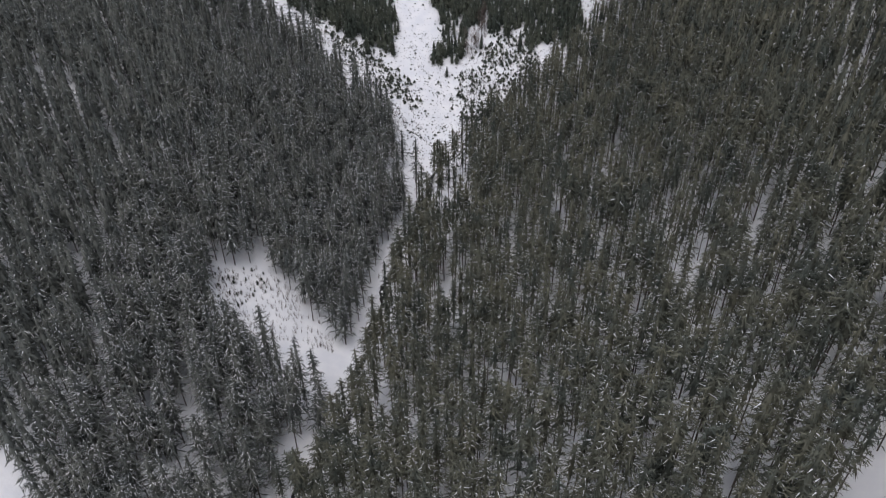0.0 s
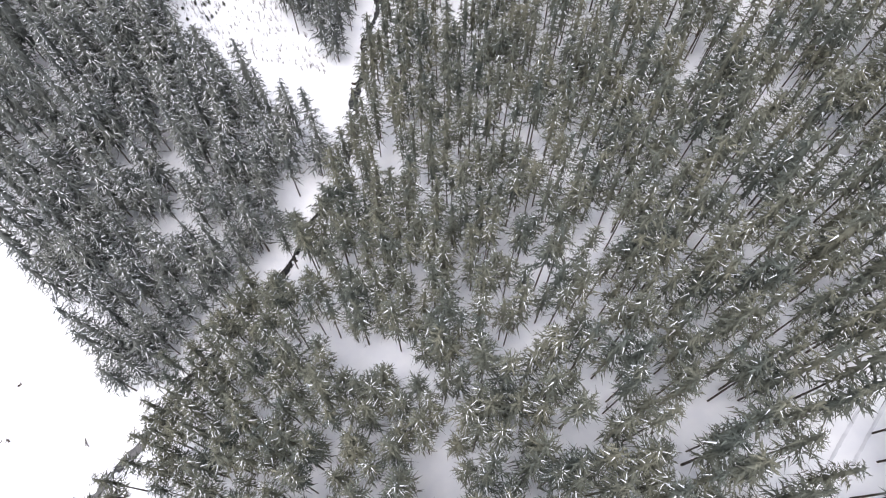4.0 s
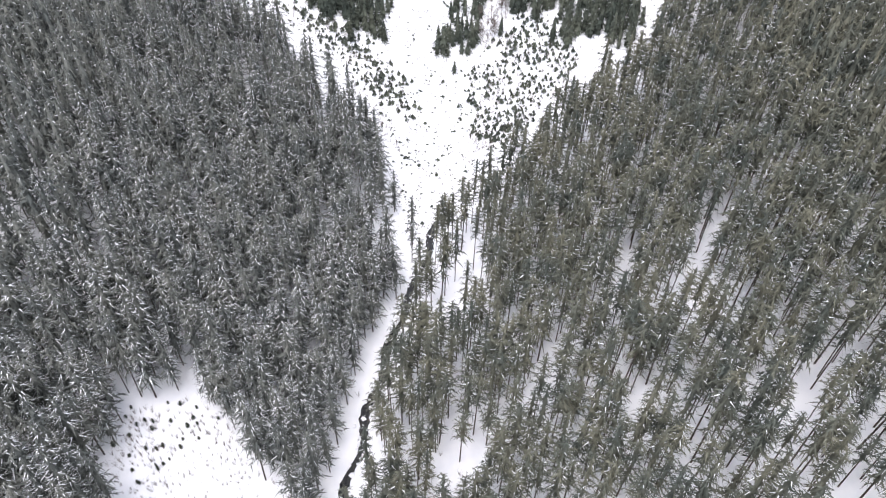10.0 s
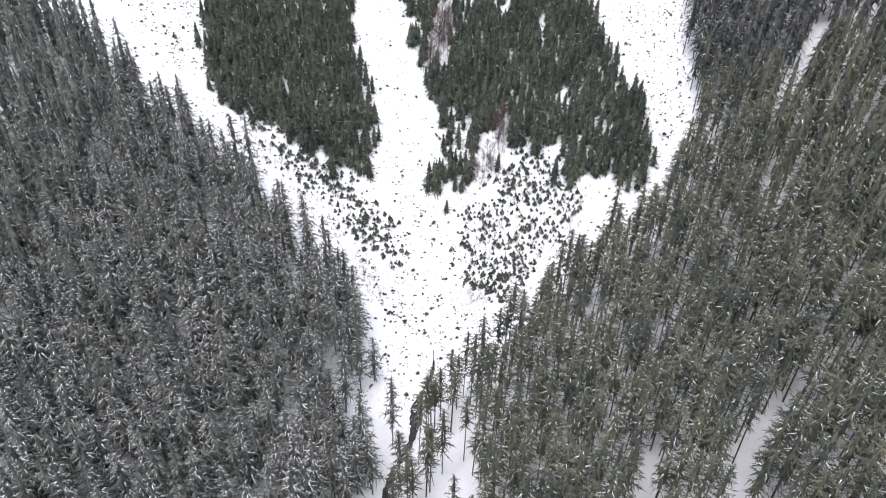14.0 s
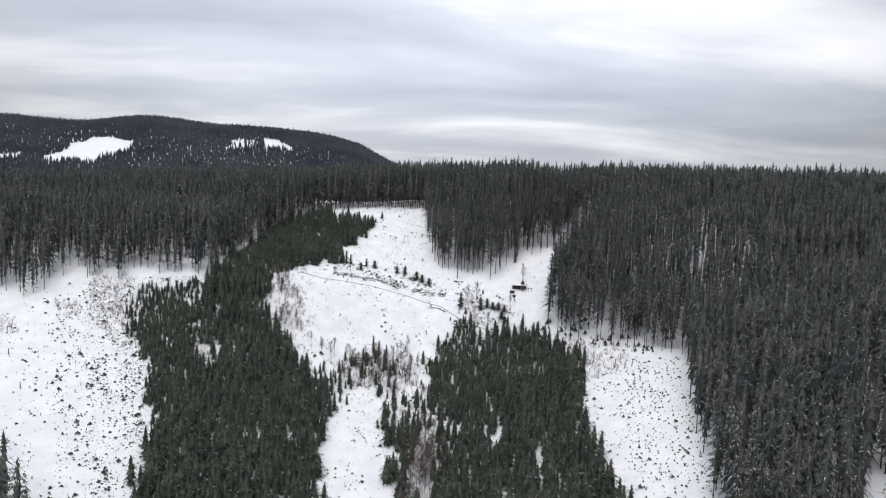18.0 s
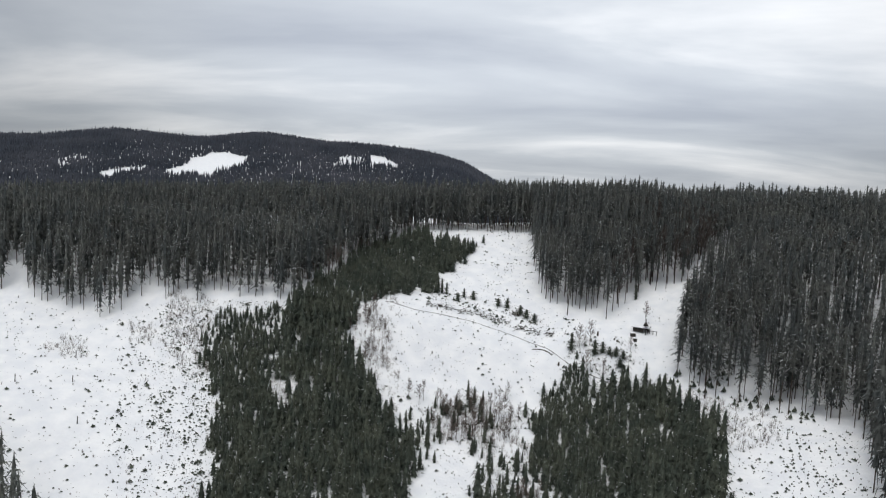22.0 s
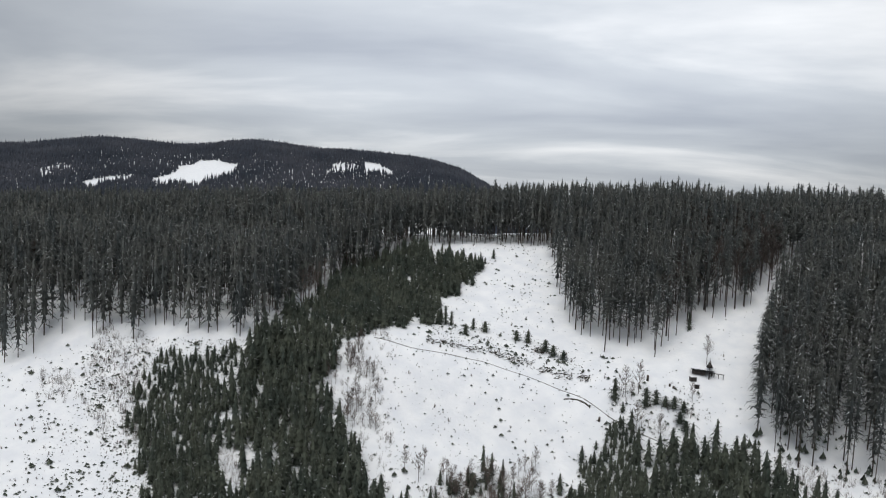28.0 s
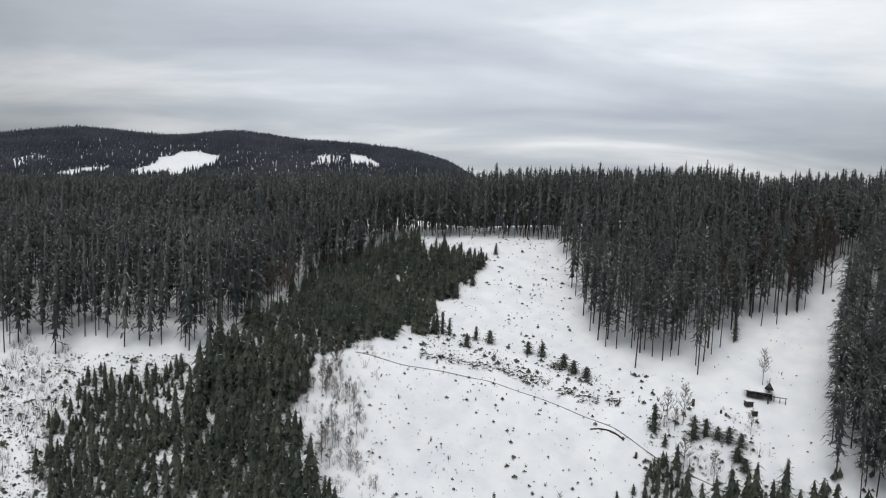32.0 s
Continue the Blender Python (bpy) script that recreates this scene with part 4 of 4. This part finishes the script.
def far_spruce():
    """A spruce seen from afar: two ragged tiers."""
    rng = np.random.default_rng(51)
    v, f, s = [], [], []
    for z0, z1, r in ((0.05, 0.75, 2.3), (0.42, 1.0, 1.5)):
        n0 = len(v)
        v.append(np.array([0, 0, z1]))
        for k in range(4):
            a, q = k * 1.571 + z0, r * rng.uniform(0.75, 1.25)
            v.append(np.array([math.cos(a) * q, math.sin(a) * q, z0 + rng.uniform(-0.04, 0.06)]))
        for k in range(4):
            f.append((n0, n0 + 1 + k, n0 + 1 + (k + 1) % 4)); s.append(0)
    return np.array(v), np.array(f), np.array(s)


def far_woods():
    x, y, rng = scatter(-1900, 250, 900, 2300, 5.6, 12)
    r = np.hypot(x + 8, y - 190)
    az = np.degrees(np.arctan2(-(x + 8), y - 190))
    k = (az > -3) & (az < 46) & (r > 1120) & (r < 1860)
    for p, share in FAR_CLEARINGS:
        k &= ~inside(x + 14 * waves(x, y, 20.0, 1.0), y + 14 * waves(x, y, 20.0, 2.0), p) | (rng.random(len(x)) < share)
    x, y = x[k], y[k]
    h = rng.normal(11.5, 2.4, len(x)).clip(6, 18)
    planted("far_spruce_forest", [(far_spruce(), x, y, h, rng.uniform(0.7, 1.25, len(x)), rng)], [NEEDLES_HAZED, SNOW_LOAD, BARK], "distant dark spruce forest on a hill, bluish haze in its colour", "forest")


FAR_CLEARINGS = [([(-692, 1356), (-622, 1388), (-585, 1456), (-598, 1540), (-701, 1568), (-710, 1456)], 0.0), ([(-741, 1262), (-732, 1317), (-741, 1400), (-775, 1352), (-770, 1290)], 0.02),
                 ([(-450, 1589), (-441, 1664), (-400, 1694), (-390, 1644)], 0.25), ([(-392, 1738), (-317, 1680), (-322, 1644), (-370, 1628)], 0.0), ([(-893, 1331), (-886, 1397), (-848, 1358), (-834, 1268)], 0.4)]
far_woods()

# ---- things of the upper meadow ----


def ribbon(name, knots, wide, mat, lift, label, category, ragged=0.15, kind="structure", seed=1):
    """A narrow strip draped on the ground along a smooth line."""
    rng = np.random.default_rng(seed)
    p = np.array(knots, float)
    t = np.concatenate([[0], np.cumsum(np.hypot(*np.diff(p, axis=0).T))])
    q = np.arange(0, t[-1], 0.4)
    x, y = np.interp(q, t, p[:, 0]), np.interp(q, t, p[:, 1])
    for _ in range(6):
        x[1:-1], y[1:-1] = (x[:-2] + 2 * x[1:-1] + x[2:]) / 4, (y[:-2] + 2 * y[1:-1] + y[2:]) / 4
    dx, dy = np.gradient(x), np.gradient(y)
    n = np.hypot(dx, dy)
    rows = []
    for s in (-1, -0.4, 0.4, 1):
        w = wide / 2 * s * (1 + rng.uniform(-ragged, ragged, len(q)))
        rx, ry = x - dy / n * w, y + dx / n * w
        rows.append(np.stack([rx, ry, ground_z(rx, ry) + lift * (1 if abs(s) < 1 else -0.6)], -1))
    v = np.stack(rows, 1).reshape(-1, 3)
    a = (np.arange(len(q) - 1) * 4)[:, None] + np.arange(3)[None]
    a = a.ravel()
    ob = new(name, mesh_of(name, v, np.stack([a, a + 4, a + 5, a + 1], -1), [mat], smooth=True))
    return tagged(ob, label, category, kind=kind)


ribbon("track", [(-39, 334.6), (-30.6, 335.2), (-21.7, 336.9), (-15.5, 338.0), (-7.1, 337.4), (3.7, 334.0), (5.7, 333.0), (10.6, 329.2), (14.4, 326.7), (19.7, 324.9), (23, 323.5)], 0.15, RUT, 0.06,
       "narrow dark rut of a forest track across the snow", "track", 0.25)
ribbon("ditch_bank", [(2.2, 332.6), (3.2, 332.8), (4.4, 332.6), (5.2, 332.4), (6.9, 331.4), (7.7, 330.4)], 0.34, EARTH, 0.09, "bare dark earth bank above a ditch in the snow", "bank", 0.6, seed=2)
ribbon("wheel_rut", [(42.3, 42.1), (35.2, 33.8), (29.6, 27.0), (25.4, 21.1), (19.4, 13.6)], 0.4, PACKED, 0.05, "packed snow rut of a forest road", "rut", 0.2, seed=3)
ribbon("wheel_rut", [(43.4, 41.0), (36.4, 32.7), (30.8, 25.9), (26.6, 20.0), (20.6, 12.5)], 0.4, PACKED, 0.05, "packed snow rut of a forest road", "rut", 0.2, seed=4)


def shelter():
    m = on_ground(31.0, 339.0, -20, 0.1)
    ob = thing("shelter", m @ Matrix.Diagonal((0.74, 0.80, 0.62, 1)), "small dark log shelter with a snow-covered roof", "shelter")
    logs = []
    for k in range(9):
        z = 0.12 + 0.21 * k
        logs.append(((0, 1.35, z), (5.2, 0.2, 0.2), (0, 0, 0)))
    part("back_wall", boxes("back_wall", logs, TIMBER, 0.06), ob)
    for x, name in ((-2.6, "side_wall"), (2.6, "side_wall")):
        part(name, boxes(name, [((x, 0.1, 0.12 + 0.21 * k), (0.2, 2.6, 0.2), (0, 0, 0)) for k in range(9)], TIMBER, 0.06), ob)
    part("front_wall", boxes("front_wall", [((-0.9, -1.2, 0.12 + 0.21 * k), (3.4, 0.2, 0.2), (0, 0, 0)) for k in range(7)], TIMBER, 0.06), ob, "dark log front wall")
    for x in (-2.5, 0.8, 2.5):
        part("post", boxes("post", [((x, -1.2, 1.05), (0.18, 0.18, 2.1), (0, 0, 0))], TIMBER, 0.03), ob)
    part("roof", boxes("roof", [((0, -0.85, 2.28), (6.2, 2.0, 0.1), (22, 0, 0)), ((0, 0.98, 2.28), (6.2, 2.0, 0.1), (-22, 0, 0))], TIMBER, 0.02), ob)
    bm = bmesh.new()
    prof = [(-1.78, 1.98), (-1.74, 2.16), (-0.9, 2.55), (0.06, 2.92), (1.0, 2.56), (1.86, 2.16), (1.9, 1.98), (0.06, 2.69)]
    rings = []
    for k in range(13):
        x = -3.12 + 6.24 * k / 12
        w = 0.06 * math.sin(k * 1.7)
        rings.append([bm.verts.new((x, y, z + (w if 0 < i < 6 else 0))) for i, (y, z) in enumerate(prof)])
    for a, c in zip(rings, rings[1:]):
        for i in range(8):
            bm.faces.new((a[i], a[(i + 1) % 8], c[(i + 1) % 8], c[i]))
    bm.faces.new(rings[0]); bm.faces.new(rings[-1][::-1])
    bmesh.ops.recalc_face_normals(bm, faces=bm.faces[:])
    me = bpy.data.meshes.new("roof_snow"); bm.to_mesh(me); bm.free()
    me.materials.append(SNOW)
    part("roof_snow", me, ob, "thick white snow on the roof")
    part("bench", boxes("bench", [((1.7, 0.7, 0.45), (1.6, 0.4, 0.08), (0, 0, 0)), ((1.1, 0.7, 0.2), (0.1, 0.35, 0.45), (0, 0, 0)), ((2.3, 0.7, 0.2), (0.1, 0.35, 0.45), (0, 0, 0))], TIMBER, 0.015), ob)


shelter()


def railing():
    ob = thing("railing", on_ground(33.9, 337.6, -20), "short weathered timber railing beside the shelter", "railing")
    for x in (-0.9, 0.0, 0.9):
        part("post", boxes("post", [((x, 0, 0.45), (0.12, 0.12, 1.1), (0, 0, 0))], TIMBER, 0.02), ob)
    part("rail", boxes("rail", [((0, 0, 0.92), (2.2, 0.1, 0.12), (0, 0, 0))], TIMBER, 0.02), ob)


railing()


def bell_post():
    ob = thing("wayside_post", on_ground(31.9, 337.3), "tall dark timber post with a small pyramid roof", "post")
    part("post", round_log("post", (0, 0, -0.2), (0, 0, 4.5), 0.11, 0.05, TIMBER), ob)
    part("pyramid_roof", mesh_of("pyramid_roof", [(-0.6, -0.6, 2.5), (0.6, -0.6, 2.5), (0.6, 0.6, 2.5), (-0.6, 0.6, 2.5), (0, 0, 3.8), (0, 0, 2.6)],
         [(0, 1, 4), (1, 2, 4), (2, 3, 4), (3, 0, 4), (1, 0, 5), (2, 1, 5), (3, 2, 5), (0, 3, 5)], [TIMBER]), ob, "dark shingled pyramid roof")


bell_post()


def timber_box(name, x, y, wide, deep, high, label):
    ob = thing(name, on_ground(x, y, 12, 0.05), label, "box")
    part("body", boxes("body", [((0, 0, high / 2), (wide, deep, high), (0, 0, 0))], TIMBER, 0.04), ob)
    part("lid", boxes("lid", [((0, 0, high + 0.05), (wide * 1.12, deep * 1.12, 0.1), (6, 0, 0))], TIMBER, 0.03), ob)
    part("snow_cap", boxes("snow_cap", [((0, 0.05, high + 0.16), (wide * 1.0, deep * 0.9, 0.12), (6, 0, 0))], SNOW, 0.05), ob, "thin cap of snow")


timber_box("timber_bin", 28.6, 336.7, 1.25, 0.9, 0.8, "low weathered timber bin with a little snow on its lid")
timber_box("timber_crate", 29.0, 334.6, 0.8, 0.6, 0.75, "small weathered timber crate standing in the snow")


def stumps_and_posts():
    for x, y, h, r in ((19.3, 335.7, 1.1, 0.22), (23.6, 334.6, 0.5, 0.18), (24.3, 334.2, 0.4, 0.2), (9.2, 328.3, 0.8, 0.2)):
        ob = new("tree_stump", round_log("tree_stump", (0, 0, -0.2), (0.04, 0, h), r * 1.2, r, BARK))
        ob.matrix_basis = on_ground(x, y)
        tagged(ob, "dark broken tree stump poking out of the snow", "stump", "stumps on the meadow")
    for x, y, h in ((-107, 299, 2.0), (-111.5, 284.6, 1.8), (-90.7, 276.7, 1.6), (-100.8, 289.2, 1.5)):
        ob = new("fence_post", round_log("fence_post", (0, 0, -0.3), (0.05, 0.02, h), 0.11, 0.09, TIMBER))
        ob.matrix_basis = on_ground(x, y)
        tagged(ob, "lone weathered timber post on the snowy clearing", "post", "posts on the west clearing")


stumps_and_posts()


def brush_pile(x, y, long, turn, seed, n=34):
    """A windrow of felled branches, half snowed in."""
    rng = np.random.default_rng(seed)
    v, f, s = [], [], []
    for k in range(n):
        cx, cy = rng.uniform(-0.5, 0.5) * long, rng.normal(0, 0.7)
        a = rng.normal(0, 0.9)
        L = rng.uniform(0.5, 1.6)
        base = float(ground_z(x + cx * math.cos(radians(turn)) - cy * math.sin(radians(turn)), y + cx * math.sin(radians(turn)) + cy * math.cos(radians(turn)))) - float(ground_z(x, y))
        p = np.array([cx - L / 2 * math.cos(a), cy - L / 2 * math.sin(a), base + rng.uniform(-0.05, 0.4)])
        q = np.array([cx + L / 2 * math.cos(a), cy + L / 2 * math.sin(a), base + rng.uniform(0.0, 0.75)])
        tri_prism(v, f, s, p, q, rng.uniform(0.05, 0.11), 0.02, 4, 0 if rng.random() < 0.85 else 1)
    ob = new("brush_pile", mesh_of("brush_pile", v, f, [EARTH, SNOW_LOAD], s))
    ob.matrix_basis = pose(x, y, float(ground_z(x, y)), 0, 0, turn)
    tagged(ob, "long heap of dark felled branches dusted with snow", "brush pile", "brush piles above the track", "stuff")


for n, (x, y, long, turn) in enumerate([(-26, 339.4, 4.5, 16), (-21.8, 340.6, 4.5, 14), (-17.5, 341.9, 4, 12), (-13.5, 342.5, 3, -10), (-9.9, 341.6, 3.5, 0), (-6.0, 341.2, 4, 5), (-1.5, 339.6, 3.5, -6), (2.5, 338.9, 3.5, -8), (6.5, 338.3, 2.5, -15), (-3.0, 346.6, 3, -20)]):
    brush_pile(x, y, long, turn, 200 + n)


def fallen_branches():
    for n, (x, y, long, turn) in enumerate([(-60.2, 44.4, 2.6, -64), (-71.8, 43.5, 1.2, 30), (-72, 47.3, 0.9, 80), (-69, 52.2, 0.7, 40), (-70.5, 44.3, 1.1, -40)]):
        rng = np.random.default_rng(300 + n)
        v, f, s = [], [], []
        for k in range(9):
            o = rng.uniform(-0.5, 0.5) * long
            a = rng.normal(0, 0.8)
            tri_prism(v, f, s, (o, rng.normal(0, 0.1), 0.02), (o + 0.6 * math.cos(a), 0.6 * math.sin(a), rng.uniform(0.05, 0.3)), 0.06, 0.02, 4, 0)
        tri_prism(v, f, s, (-long / 2, 0, 0.05), (long / 2, 0.1, 0.08), 0.09, 0.05, 5, 0)
        ob = new("fallen_branch", mesh_of("fallen_branch", v, f, [BARK]))
        ob.matrix_basis = on_ground(x, y, turn)
        tagged(ob, "dark fallen branch lying on the open snow", "branch", "fallen branches on the meadow")


fallen_branches()


def stream_stones():
    """Boulders along the stream, most of them under caps of snow."""
    rng = np.random.default_rng(41)
    bm = bmesh.new()
    bmesh.ops.create_icosphere(bm, subdivisions=1, radius=1.0)
    v = np.array([q.co[:] for q in bm.verts]); f = np.array([[q.index for q in p.verts] for p in bm.faces]); bm.free()
    y = rng.uniform(-10, 186, 300)
    x = stream_x(y) + 0.6 * np.sin(y * 0.45) + rng.normal(0, 0.75, 300)
    capped = rng.random(300) < 0.8
    size = rng.gamma(4.0, 0.06, 300).clip(0.1, 0.5)
    out = v * np.array([1, 1, 0.65]) * (1 + 0.18 * rng.normal(0, 1, (len(v), 1)))
    groups = [((out, f, np.full(len(f), k)), x[m], y[m], size[m], size[m] * 1.2, rng) for k, m in ((0, ~capped), (1, capped))]
    planted("stream_stones", groups, [EARTH, SNOW], "wet dark boulders and snow-capped stones in the stream", "stones", sink=-0.3)


stream_stones()
